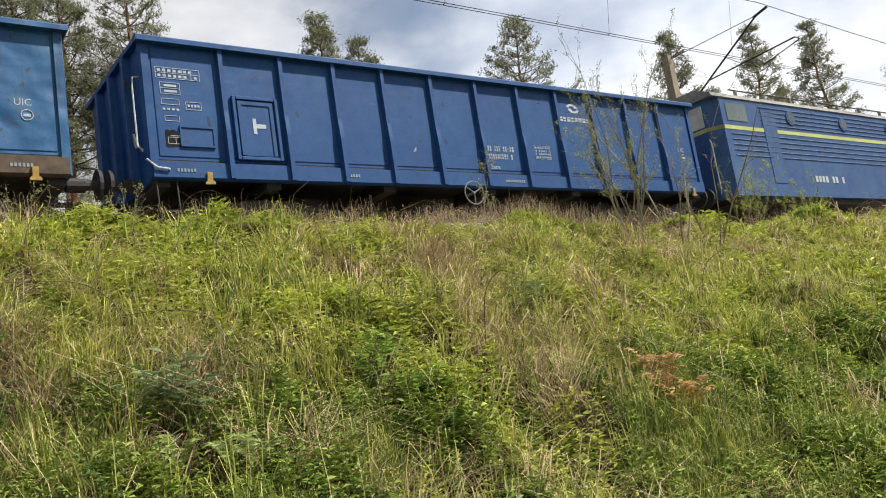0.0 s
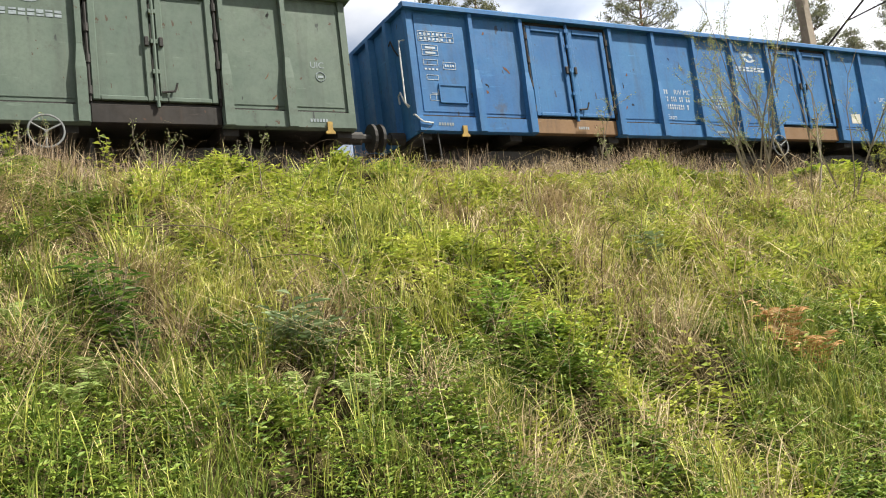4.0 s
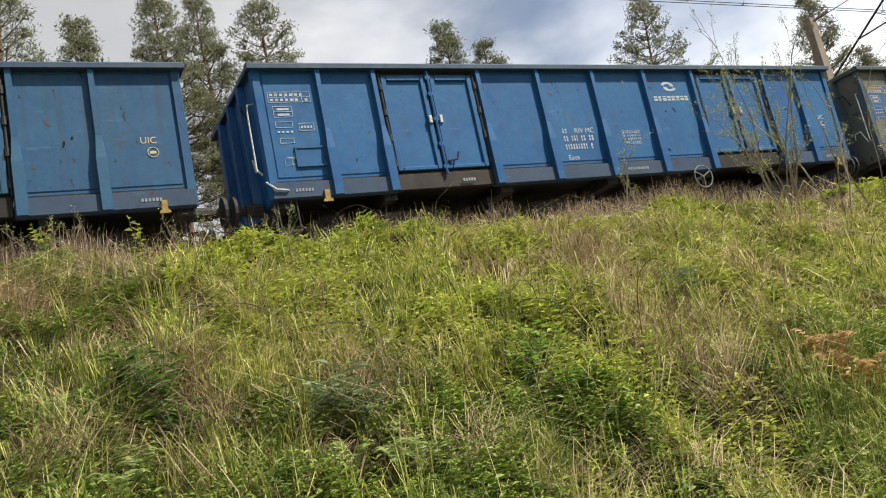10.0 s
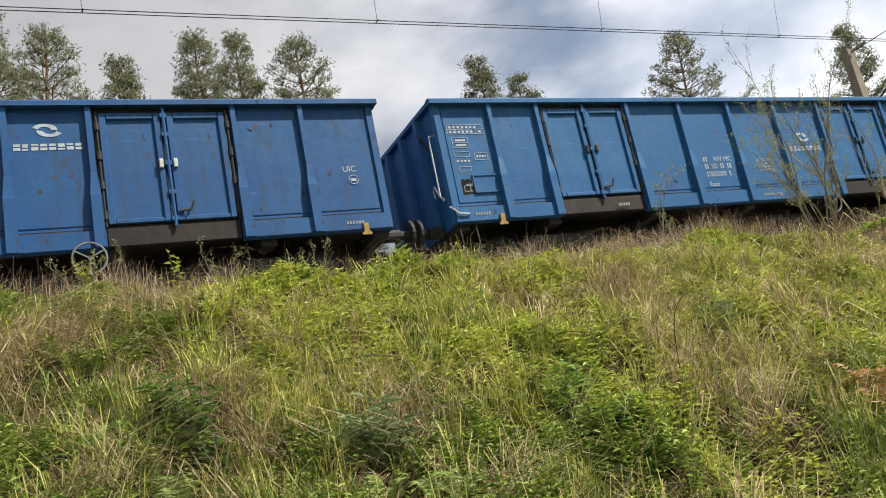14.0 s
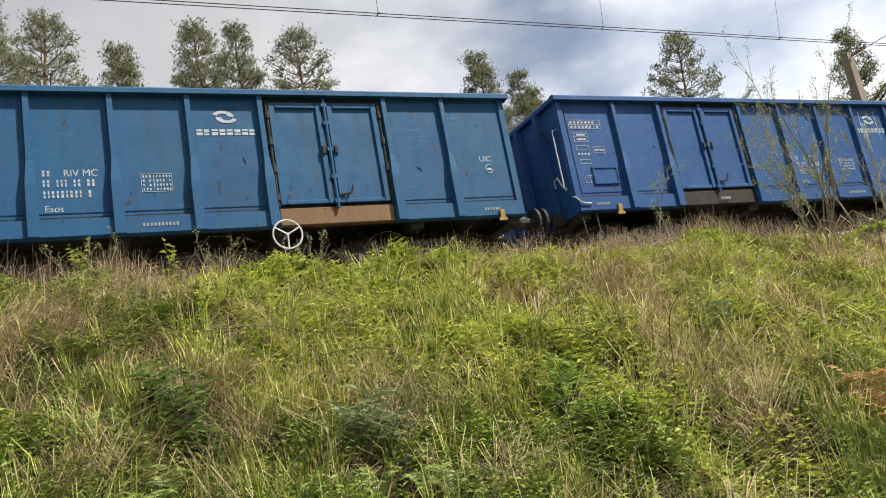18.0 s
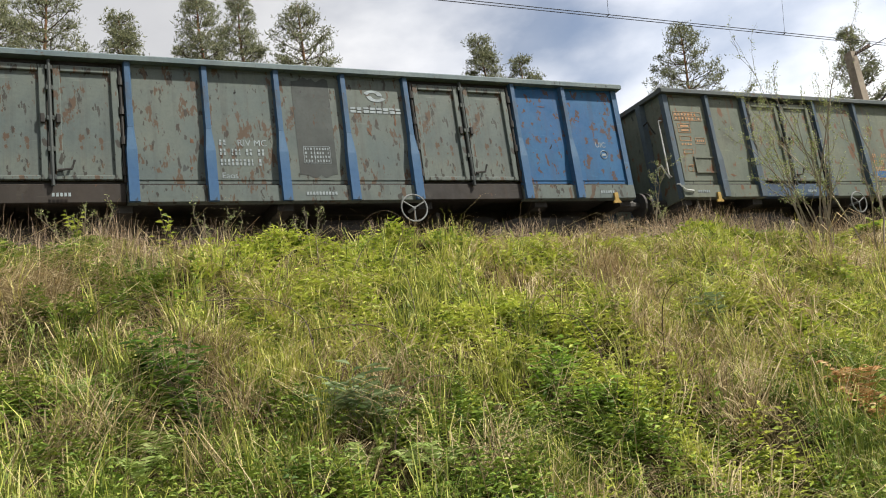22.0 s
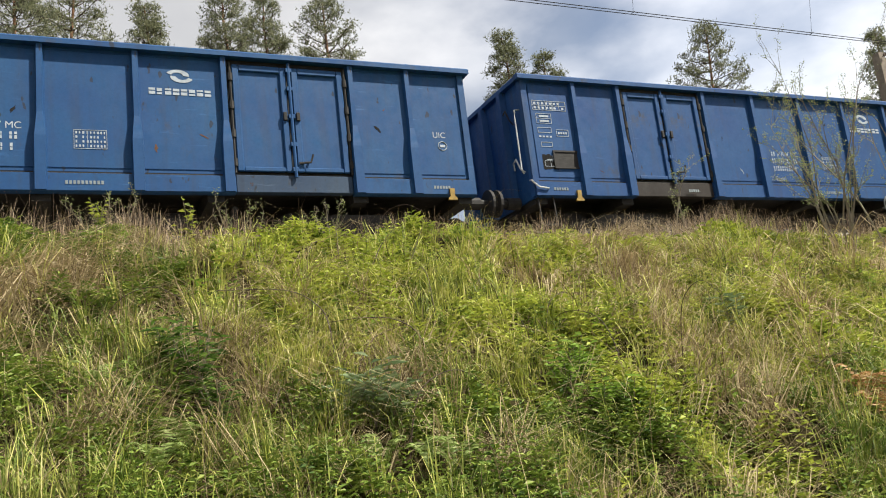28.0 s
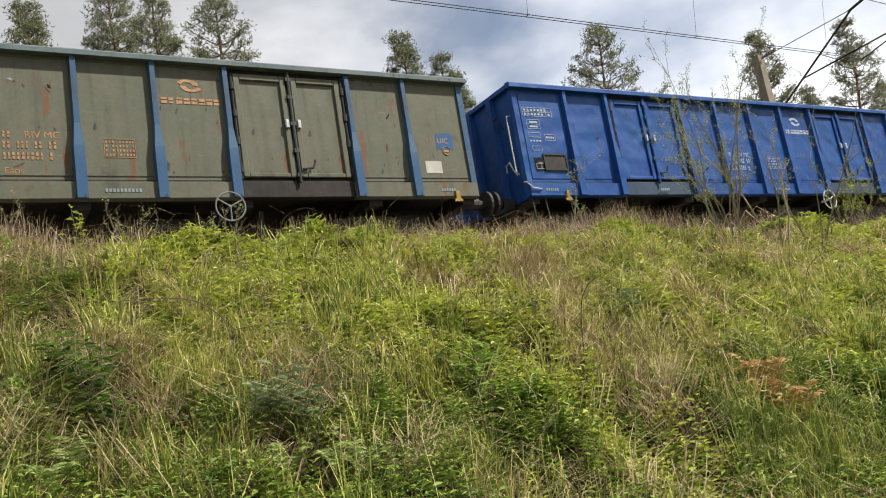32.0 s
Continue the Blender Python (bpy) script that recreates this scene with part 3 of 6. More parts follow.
tufts("dry_grass", x[straws], y[straws], 28, 0.11, (0.18, 0.46), (0.0032, 0.0062), (0.6, 2.1), 0.7, STRAW, "bleached tufts of last year's straw bent over between the green grass", "dry grass")
herbs("weeds", x[leafs & ~low], y[leafs & ~low], 8, 5, 0.12, 0.34, 0.088, 0.40, HERB, "bright yellow-green leafy weeds in the grass")
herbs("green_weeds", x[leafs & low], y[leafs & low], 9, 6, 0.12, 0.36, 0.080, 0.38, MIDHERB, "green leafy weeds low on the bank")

# finer growth that fills between them
x, y, _rs = mounds(0.21, 47)
k = _rs.rand(len(x)) < 0.6 - 0.4 * pull(DRY, x, y) - 0.1 * (y > 8.6)
tufts("grass", x[k], y[k], 20, 0.15, (0.12, 0.34), (0.0035, 0.007), (0.2, 1.8), 0.3, GREEN, "low green grass between the tufts", "grass")
k = (_rs.rand(len(x)) < 0.09 + 0.40 * pull(DRY, x, y)) & (y < 8.8)
tufts("straw_bundle", x[k], y[k], 22, 0.12, (0.32, 0.85), (0.0032, 0.0062), (1.1, 2.2), 0.95, STRAW, "long pale straw bent over in bundles", "dry grass", None, 0.15)
k = (_rs.rand(len(x)) < 0.16 + 0.3 * (drift(x, y, 0.6) > 0.5)) & (pull(DRY, x, y) < 0.5)
herbs("low_weeds", x[k], y[k], 5, 4, 0.13, 0.24, 0.075, 0.40, NETTLE, "fresh green low weeds between the grass")
k = _rs.rand(len(x)) < 0.32 + 0.3 * pull(LUSH, x, y)
tufts("tall_grass", x[k], y[k], 12, 0.09, (0.30, 0.58), (0.0034, 0.0068), (0.05, 0.6), 0.5, GREEN, "thin upright grass stalks above the sward", "grass")

# matted thatch close to the soil
x, y = scatter(80000)
keep = RNG.rand(len(x)) > 1.5 * pull(HOLES, x, y)
x, y = x[keep], y[keep]
h = RNG.uniform(0.05, 0.17, len(x))
stuff("thatch", blade_mesh("thatch", np.stack([x, y, ground_z(x, y) + RNG.uniform(0.0, 0.05, len(x))], -1), h, RNG.uniform(0.004, 0.009, len(x)), RNG.uniform(1.5, 2.2, len(x)), RNG.uniform(0, 6.283, len(x)), THATCH),
      "matted brown thatch of dead grass on the soil", "dry grass")

# brown stems of last year's weeds, in loose bunches
x, y, _rs = mounds(0.26, 83)
k = _rs.rand(len(x)) < 0.18 + 0.5 * pull(DRY, x, y)
tufts("dead_stalks", x[k], y[k], 14, 0.14, (0.22, 0.55), (0.0026, 0.005), (0.15, 1.5), 0.5, DEADSTEM, "thin red-brown stalks of last year's weeds in the grass", "dry grass")

# short grass on the flat ground at the foot of the bank
x, y = RNG.uniform(-7, 15, 24000), RNG.uniform(-4, 3.8, 24000)
stuff("short_grass", blade_mesh("short_grass", np.stack([x, y, ground_z(x, y)], -1), RNG.uniform(0.05, 0.16, len(x)), RNG.uniform(0.006, 0.012, len(x)), RNG.uniform(0.2, 2.0, len(x)), RNG.uniform(0, 6.283, len(x)), GREEN),
      "short grass on the ground at the foot of the bank", "grass")

# long single stalks that stick out of the sward
x, y = scatter(5000)
h = RNG.uniform(0.4, 0.9, len(x))
stuff("grass_stalk", blade_mesh("grass_stalk", np.stack([x, y, ground_z(x, y)], -1), h * (1 - 0.5 * (y > 9.2)), RNG.uniform(0.003, 0.006, len(x)), RNG.uniform(0.2, 2.0, len(x)), RNG.uniform(0, 6.283, len(x)), STRAW),
      "long pale single grass stalks", "dry grass")

# dry reed grass along the shoulder
x, y = RNG.uniform(-2.5, 26, 34000), RNG.normal(10.15, 0.45, 34000)
keep = RNG.rand(len(x)) < 0.07 + 0.35 * np.exp(-((x - 0.6) / 1.3) ** 2) + 0.4 * np.clip(drift(x, y, 0.9) * 1.7 - 0.6, 0, 1) + 0.55 * np.exp(-((x - 8.6) / 2.2) ** 2)
x, y = x[keep], y[keep]
h = RNG.uniform(0.18, 0.66, len(x)) * (0.75 + 0.30 * np.exp(-((x - 8.4) / 1.8) ** 2))
stuff("reed_grass", blade_mesh("reed_grass", np.stack([x, y, ground_z(x, y)], -1), h, RNG.uniform(0.0028, 0.0058, len(x)), RNG.uniform(0.05, 0.7, len(x)), RNG.uniform(0, 6.283, len(x)), CRESTDRY),
      "tall dead grass along the edge of the track bed", "dry grass")

# tangle of dead stems along the shoulder
x = RNG.uniform(-2.5, 24, 9500)
y = RNG.normal(10.42, 0.3, len(x))
keep = RNG.rand(len(x)) < 0.25 + 0.75 * (drift(x, y, 0.8) > 0.5)
x, y = x[keep], y[keep]
stuff("dead_stems", blade_mesh("dead_stems", np.stack([x, y, ground_z(x, y)], -1), RNG.uniform(0.2, 0.75, len(x)), RNG.uniform(0.0025, 0.006, len(x)), RNG.uniform(0.05, 0.9, len(x)), RNG.uniform(0, 6.283, len(x)), DEADSTEM),
      "dark tangle of dead stems at the edge of the track bed", "dry grass")


def on_bank(px, py, lift=0.0):
    return np.array([px, py, float(ground_z(px, py)) + lift])


def plant(name, spots, per, spread, tall, size, slim, material, label):
    """One leafy plant a spot: stems with leaves along them."""
    for px, py, k in spots:
        root = on_bank(px, py)
        ob = tagged(new(name), label, "plant")
        ob.matrix_basis = pose(*root)
        at, way = [], []
        for s in range(per):
            bm = bmesh.new()
            a, tilt = RNG.uniform(0, 6.283), RNG.uniform(0.1, 0.75)
            top = np.array([math.cos(a) * spread * tilt, math.sin(a) * spread * tilt, tall * RNG.uniform(0.6, 1.0)]) * k
            tube(bm, [(0, 0, 0), tuple(top * [0.35, 0.35, 0.5]), tuple(top)], [0.004, 0.003, 0.002], 4)
            part("stem", bm, TWIG, ob)
            for q in range(9):
                u = 0.25 + 0.75 * q / 8
                b = RNG.uniform(0, 6.283)
                at.append(top * [u * u, u * u, u])
                way.append([math.cos(b) + 0.6 * math.cos(a), math.sin(b) + 0.6 * math.sin(a), 0.2])
        at, way = np.array(at), np.array(way)
        L = RNG.uniform(0.7, 1.2, len(at)) * size * k
        v, f = leaf_arrays(at, way, L, L * slim)
        put("foliage", raw_mesh("foliage", v, f, material), material, ob)


plant("tall_weed", [(0.74, 6.1, 1.0), (0.62, 6.25, 0.8), (0.85, 5.95, 0.7)], 16, 0.26, 0.58, 0.13, 0.26, DEEP, "dark green tall weed with long leaves")
plant("nettle", [(3.79, 6.17, 1.0), (3.62, 6.05, 0.9), (3.75, 5.42, 0.8), (3.55, 5.5, 0.8), (3.8, 6.1, 0.8)], 13, 0.28, 0.50, 0.12, 0.30, NETTLE, "fresh green nettle clump in the grass")
plant("thistle", [(1.84, 5.68, 1.0), (1.7, 5.75, 0.75), (1.98, 5.6, 0.8), (5.9, 6.6, 0.9)], 8, 0.3, 0.48, 0.17, 0.22, SAGE, "grey-green thistle with narrow leaves")
plant("sapling", [(1.3, 10.0, 0.9), (2.62, 10.02, 0.75), (0.3, 9.95, 0.7), (2.75, 10.1, 0.6)], 6, 0.35, 0.78, 0.10, 0.6, HERB, "young sapling with fresh yellow-green leaves on the shoulder")


def frond(bm, root, a, length, rise, pairs=12):
    """One feathered frond."""
    prev, pts = None, []
    for i in range(pairs + 1):
        u = i / pairs
        pts.append(Vector((math.cos(a) * length * u * 0.8, math.sin(a) * length * u * 0.8, rise * length * (1.5 * u - 0.95 * u * u))) + Vector(root))
    side = Vector((-math.sin(a), math.cos(a), 0))
    for i in range(1, pairs):
        u = i / pairs
        w = length * 0.24 * math.sin(math.pi * min(1, 0.18 + 0.82 * (1 - u)))
        fwd = (pts[i + 1] - pts[i - 1]).normalized()
        for s in (-1, 1):
            tip = pts[i] + side * s * w + fwd * w * 0.5 - Vector((0, 0, w * 0.25))
            half = fwd * (length / pairs) * 0.42
            bm.faces.new([bm.verts.new(q) for q in (pts[i] - half, (pts[i] + tip) / 2 - half * 0.9, tip, (pts[i] + tip) / 2 + half * 0.9, pts[i] + half)])
    tube(bm, pts, [0.004 * (1 - 0.8 * i / pairs) for i in range(pairs + 1)], 3)


def fern(px, py, n, length, rise, material, label, name="fern"):
    ob = tagged(new(name), label, "fern")
    ob.matrix_basis = pose(*on_bank(px, py, 0.06))
    for i in range(n):
        bm = bmesh.new()
        frond(bm, (0, 0, 0), 6.283 * i / n + RNG.uniform(-0.3, 0.3), length * RNG.uniform(0.75, 1.1), rise * RNG.uniform(0.8, 1.2))
        part("frond", bm, material, ob)


for px, py in ((1.74, 5.3), (1.98, 5.12), (2.1, 5.0), (0.56, 5.62), (0.4, 5.3), (0.15, 6.3)):
    fern(px, py, 8, 0.24, 1.6, FERN, "pale green fern unrolling in the grass")
for px, py, q in ((6.12, 5.35, 0.34), (5.95, 4.98, 0.36), (6.02, 5.14, 0.40), (6.2, 5.42, 0.3), (6.05, 4.9, 0.36)):
    fern(px * 0.96, py * 0.96, 7, q * 0.8, 2.0, RUSTFERN, "dead orange-brown bracken among the grass", "bracken")


def arc_stem(pts, r=0.006):
    bm = bmesh.new()
    q = [Vector(p) for p in pts]
    fine = []
    for i in range(len(q) - 1):
        p0, p1, p2, p3 = q[max(i - 1, 0)], q[i], q[i + 1], q[min(i + 2, len(q) - 1)]
        for s in range(6):
            u = s / 6
            fine.append(0.5 * ((2 * p1) + (p2 - p0) * u + (2 * p0 - 5 * p1 + 4 * p2 - p3) * u * u + (3 * p1 - p0 - 3 * p2 + p3) * u ** 3))
    fine.append(q[-1])
    tube(bm, fine, [r * (1 - 0.6 * i / len(fine)) for i in range(len(fine))], 5)
    ob = part("bramble", bm, BRAMBLE, None)
    tagged(ob, "bare dark bramble stem arching over the grass", "bramble")


for pts in (((1.83, 6.45, 2.0), (1.83, 6.53, 2.5), (1.76, 6.61, 2.71), (1.53, 6.69, 2.85), (1.02, 6.77, 2.88)), ((2.61, 6.22, 1.85), (2.5, 6.3, 2.34), (2.35, 6.38, 2.51), (2.12, 6.46, 2.56), (1.84, 6.54, 2.55)),
            ((1.92, 6.37, 1.95), (2.11, 6.45, 2.35), (2.4, 6.53, 2.48)), ((2.61, 7.94, 2.95), (2.85, 8.02, 3.47), (3.1, 8.1, 3.76)), ((2.82, 7.67, 2.8), (3.11, 7.75, 3.36), (3.3, 7.83, 3.71)),
            ((2.11, 8.58, 3.3), (2.31, 8.66, 3.7), (2.42, 8.74, 3.4)), ((2.51, 8.31, 3.2), (2.55, 8.39, 3.72), (2.53, 8.47, 3.96))):
    arc_stem(pts)
for i in range(26):
    px, py = RNG.uniform(0, 9), RNG.uniform(5.2, 9.6)
    b, a, l = on_bank(px, py, 0.0), RNG.uniform(0, 6.283), RNG.uniform(0.3, 0.75)
    arc_stem([b, b + [math.cos(a) * l * 0.2, math.sin(a) * l * 0.2, l * 0.75], b + [math.cos(a) * l * 0.65, math.sin(a) * l * 0.65, l * 0.95], b + [math.cos(a) * l, math.sin(a) * l, l * 0.75]], 0.0045)


# ---- bare bush on the shoulder ----
def bush(x, y, tall, stems, label, leaves, seed, fan=0.55, lean=0.0, buds=BUD):
    rs = random.Random(seed)
    ob = tagged(new("bush"), label, "bush")
    ob.matrix_basis = pose(*on_bank(x, y))
    at, way = [], []

    def grow(bm, p, d, length, r, depth):
        pts, rad, q, dd = [p], [r], Vector(p), Vector(d)
        n = 5
        for i in range(n):
            dd = (dd + Vector((rs.gauss(0, 0.13), rs.gauss(0, 0.13), rs.gauss(0.04, 0.08)))).normalized()
            q = q + dd * (length / n)
            pts.append(q.copy())
            rad.append(r * (1 - 0.75 * (i + 1) / n))
            if depth:
                for _ in range(3 if depth == 2 else 1):
                    if rs.random() < 0.75 and i > 0:
                        side = Vector((rs.gauss(0, 1), rs.gauss(0, 1), rs.gauss(0.15, 0.5))).normalized()
                        grow(bm, q.copy(), (dd * 0.85 + side * 0.6).normalized(), length * rs.uniform(0.12, 0.30), max(rad[-1] * 0.5, 0.0035), depth - 1)
            if rs.random() < leaves:
                at.append(tuple(q))
                way.append((rs.gauss(0, 1), rs.gauss(0, 1), 0.4))
        tube(bm, pts, rad, 4)

    for s in range(stems):
        bm = bmesh.new()
        a = 6.283 * s / stems + rs.uniform(-0.4, 0.4)
        grow(bm, Vector((math.cos(a) * 0.06, math.sin(a) * 0.06, 0)), Vector((math.cos(a) * fan * rs.uniform(0.2, 1) + lean, math.sin(a) * fan * 0.5, 1)).normalized(), tall * rs.uniform(0.6, 1.0), rs.uniform(0.012, 0.023), 2)
        part("stem", bm, TWIG, ob)
    at, way = np.array(at), np.array(way)
    at = np.repeat(at, 3, 0) + RNG.normal(0, 0.02, (3 * len(at), 3))
    L = RNG.uniform(0.014, 0.034, len(at))
    v, f = leaf_arrays(at, np.repeat(way, 3, 0) + RNG.normal(0, 0.5, at.shape), L, L * 0.6)
    put("foliage", raw_mesh("foliage", v, f, buds), buds, ob)


bush(9.85, 8.35, 3.3, 11, "leafless bush with thin upright twigs and first buds", 0.75, 3, 0.30, -0.05)
bush(10.95, 8.4, 3.3, 3, "thin bare shrub on the bank", 0.6, 8, 0.2, 0.05)
bush(11.9, 8.5, 2.8, 3, "thin bare shrub on the bank", 0.35, 5, 0.3, 0.05)
bush(8.6, 10.25, 1.7, 2, "thin bare shrub beside the track", 0.5, 9, 0.25, 0.0)
bush(16.8, 10.9, 1.9, 7, "shrub with yellow-green young leaves on the shoulder", 0.8, 12, 0.8, 0.0, HERB)
bush(19.0, 10.9, 1.6, 7, "shrub with yellow-green young leaves on the shoulder", 0.8, 14, 0.8, 0.0, HERB)
bush(1.9, 10.2, 0.75, 5, "small bare thorn bush by the track bed", 0.1, 21, 0.9)
bush(3.0, 10.25, 0.7, 5, "small bare thorn bush by the track bed", 0.1, 22, 0.9)
bush(0.4, 10.2, 0.7, 4, "small bare thorn bush by the track bed", 0.15, 23, 0.9)


# ---- track ----
bm = bmesh.new()
prism(bm, [(11.2, 3.86), (11.75, 4.12), (15.15, 4.12), (15.75, 3.86)], "x", -400, 400)
bed = part("track_bed", bm, BALLAST)
tagged(bed, "grey ballast bed under the rails", kind="structure")
RAIL_OUTLINE = [(-0.07, 0), (0.07, 0), (0.07, 0.02), (0.012, 0.05), (0.012, 0.12), (0.036, 0.135), (0.036, 0.17), (-0.036, 0.17), (-0.036, 0.135), (-0.012, 0.12), (-0.012, 0.05), (-0.07, 0.02)]
for y in (TRACK_Y - 0.75, TRACK_Y + 0.75):
    bm = bmesh.new()
    prism(bm, [(y + p, RAIL_Z - 0.17 + q) for p, q in RAIL_OUTLINE], "x", -400, 400)
    tagged(part("rail", bm, STEEL), "worn steel running rail", kind="structure")
SLEEPER = data_of("sleeper", lambda b: box(b, -0.13, 0.13, -1.3, 1.3, -0.2, 0.0, 0.015))
for i in range(110):
    put("sleeper", SLEEPER, CONCRETE, bed, pose(-20 + 0.6 * i, TRACK_Y, 4.14))


# ---- overhead line ----
def mast(x):
    ob = tagged(new("catenary_mast"), "weathered concrete mast with a dark steel bracket for the wires", "mast", "masts of the overhead line")
    ob.matrix_basis = pose(x, 16.6, 3.7)
    top = 7.75
    bm = bmesh.new()
    lo, hi = [bm.verts.new((a * 0.19, b * 0.19, 0)) for a, b in ((-1, -1), (1, -1), (1, 1), (-1, 1))], [bm.verts.new((a * 0.125, b * 0.125, top)) for a, b in ((-1, -1), (1, -1), (1, 1), (-1, 1))]
    bm.faces.new(lo[::-1])
    bm.faces.new(hi)
    for i in range(4):
        bm.faces.new((lo[i], lo[(i + 1) % 4], hi[(i + 1) % 4], hi[i]))
    part("post", bm, CONCRETE, ob)
    for name, pts, r in (("strut", [(-0.1, -0.1, 5.5), (-0.2, -3.55, 7.55)], 0.03), ("strut_head", [(-0.2, -3.4, 7.5), (-0.1, -3.85, 7.66)], 0.04), ("stay", [(0, -0.1, 7.6), (-0.2, -3.45, 7.52)], 0.012),
                         ("registration_tube", [(0, -1.3, 6.35), (0, -4.4, 6.46)], 0.024), ("steady_arm", [(0.25, -4.4, 6.44), (0.1, -3.2, 6.1)], 0.017), ("drop_bracket", [(0, -4.4, 6.46), (0.25, -4.4, 6.44)], 0.017),
                         ("tie", [(-0.15, -2.2, 6.75), (0, -2.6, 6.4)], 0.012)):
        bm = bmesh.new()
        tube(bm, pts, r, 8)
        part(name, bm, WIRE, ob)
    for q in range(6):
        bm = bmesh.new()
        p = Vector((0, -0.2, 7.62)) + Vector((0, -0.09, 0.008)) * q
        tube(bm, [p, p + Vector((0, -0.03, 0))], 0.06, 8)
        part("insulator_disc", bm, DARKBARK, ob)


for x in (-37.1, 22.9, 82.9):
    mast(x)


def span(name, y, z_mast, sag, r, label):
    bm = bmesh.new()
    pts = []
    for i in range(-14, 40):
        x = -37.1 + 5.0 * i
        u = ((x + 37.1) / 60.0) % 1.0
        pts.append((x, y, z_mast - sag * 4 * u * (1 - u)))
    tube(bm, pts, r, 5)
    return tagged(part(name, bm, WIRE), label, "wire", "overhead wires")


span("contact_wire", 13.42, 9.93, 0.02, 0.009, "taut contact wire over the track")
span("contact_wire", 13.52, 9.93, 0.02, 0.009, "taut contact wire over the track")
MESSENGER = span("messenger_wire", 13.1, 11.68, 0.75, 0.011, "sagging carrier wire above the contact wires")
for i in range(60):
    x = -100 + 5.2 * i + 1.9
    u = ((x + 37.1) / 60.0) % 1.0
    bm = bmesh.new()
    tube(bm, [(x, 13.1, 11.68 - 3.0 * u * (1 - u)), (x + 0.1, 13.46, 9.93)], 0.005, 4)
    tube(bm, [(x + 0.1, 13.41, 9.93), (x + 0.1, 13.53, 9.93)], 0.012, 4)
    part("dropper", bm, WIRE, MESSENGER)


# ---- pines behind the line ----
def tuft_arrays(at, way, size, spikes=5):
    n = len(at)
    c, d = np.repeat(at, spikes, 0), np.repeat(unit(way), spikes, 0)
    k = n * spikes
    d = unit(d * 0.55 + RNG.normal(0, 0.62, (k, 3)))
    L = np.repeat(size, spikes) * RNG.uniform(0.6, 1.1, k)
    side = unit(np.cross(d, RNG.normal(0, 1, (k, 3)))) * (L * 0.105)[:, None]
    v = np.stack([c - side, c + side, c + d * L[:, None]], 1).reshape(-1, 3)
    return v, np.arange(3 * k).reshape(-1, 3)


def pine_data(seed, tall, wide, bare, blunt):
    """Trunk, whorled limbs and tufted needles of one pine, in metres."""
    rs = random.Random(seed)
    trunk, limbs = bmesh.new(), bmesh.new()
    bend = [Vector((0, 0, 0))]
    for i in range(10):
        bend.append(bend[-1] + Vector((rs.gauss(0, 0.06), rs.gauss(0, 0.06), tall / 10)))
    tube(trunk, bend, [0.17 * (1 - 0.88 * i / 10) * (tall / 13) for i in range(11)], 8)
    at, way, size = [], [], []

    def needles(q, out, puff):
        for _ in range(int(58 * puff) + 4):
            at.append(q + Vector((rs.gauss(0, puff), rs.gauss(0, puff), rs.gauss(0.03, puff * 0.5))))
            way.append((out.x * 0.6 + rs.gauss(0, 0.35), out.y * 0.6 + rs.gauss(0, 0.35), 0.75))
            size.append(rs.uniform(0.09, 0.15))

    z, a = bare * tall, rs.uniform(0, 6.283)
    while z < tall * 0.985:
        u = z / tall
        t = (u - bare) / (1 - bare)
        form = (1 - t ** blunt) ** 0.85 * min(1.0, 0.62 + 1.6 * t)
        base = bend[min(int(u * 10), 9)].lerp(bend[min(int(u * 10) + 1, 10)], u * 10 % 1)
        for i in range(rs.randint(4, 6)):
            a += 6.283 / 5 + rs.gauss(0, 0.35)
            length = max(0.22, wide * form * rs.choice((0.55, 0.8, 0.95, 1.0, 1.12)) * rs.uniform(0.85, 1.1))
            rise = 0.10 + 0.75 * t * t + rs.gauss(0, 0.09)
            out = Vector((math.cos(a), math.sin(a), 0))
            path = [base + out * (length * w) + Vector((0, 0, length * (rise * w - 0.22 * w + 0.34 * w * w))) + Vector((rs.gauss(0, 0.03), rs.gauss(0, 0.03), rs.gauss(0, 0.03))) * w for w in (0, 0.3, 0.6, 0.85, 1.0)]
            thick = 0.014 + 0.026 * length / wide
            tube(limbs, path, [thick, thick * 0.8, thick * 0.55, thick * 0.35, 0.006], 5)
            across = Vector((-out.y, out.x, 0))
            for n in range(int(4 + 8 * length / wide)):
                w = rs.uniform(0.34, 1.0)
                k = min(int(w * 4), 3)
                p = path[k].lerp(path[k + 1], w * 4 - k)
                reach_out = length * 0.34 * (1.15 - w) + 0.10
                q = p + across * (rs.choice((-1, 1)) * reach_out * rs.uniform(0.3, 1.1)) + out * (reach_out * rs.uniform(0.2, 0.8)) + Vector((0, 0, rs.uniform(0.02, 0.22)))
                tube(limbs, [p, q], [0.010, 0.005], 3)
                needles(q, out, rs.uniform(0.09, 0.15))
            needles(path[-1], out, 0.12)
        z += rs.uniform(0.26, 0.46) * tall / 13
    needles(bend[-1], Vector((0, 0, 1)), 0.12)
    v, f = tuft_arrays(np.array([tuple(p) for p in at]), np.array(way), np.array(size))
    out = []
    for bmx, nm in ((trunk, "trunk"), (limbs, "limbs")):
        me = bpy.data.meshes.new(nm)
        bmx.to_mesh(me)
        bmx.free()
        out.append(me)
    return out[0], out[1], raw_mesh("needles", v, f, NEEDLE)


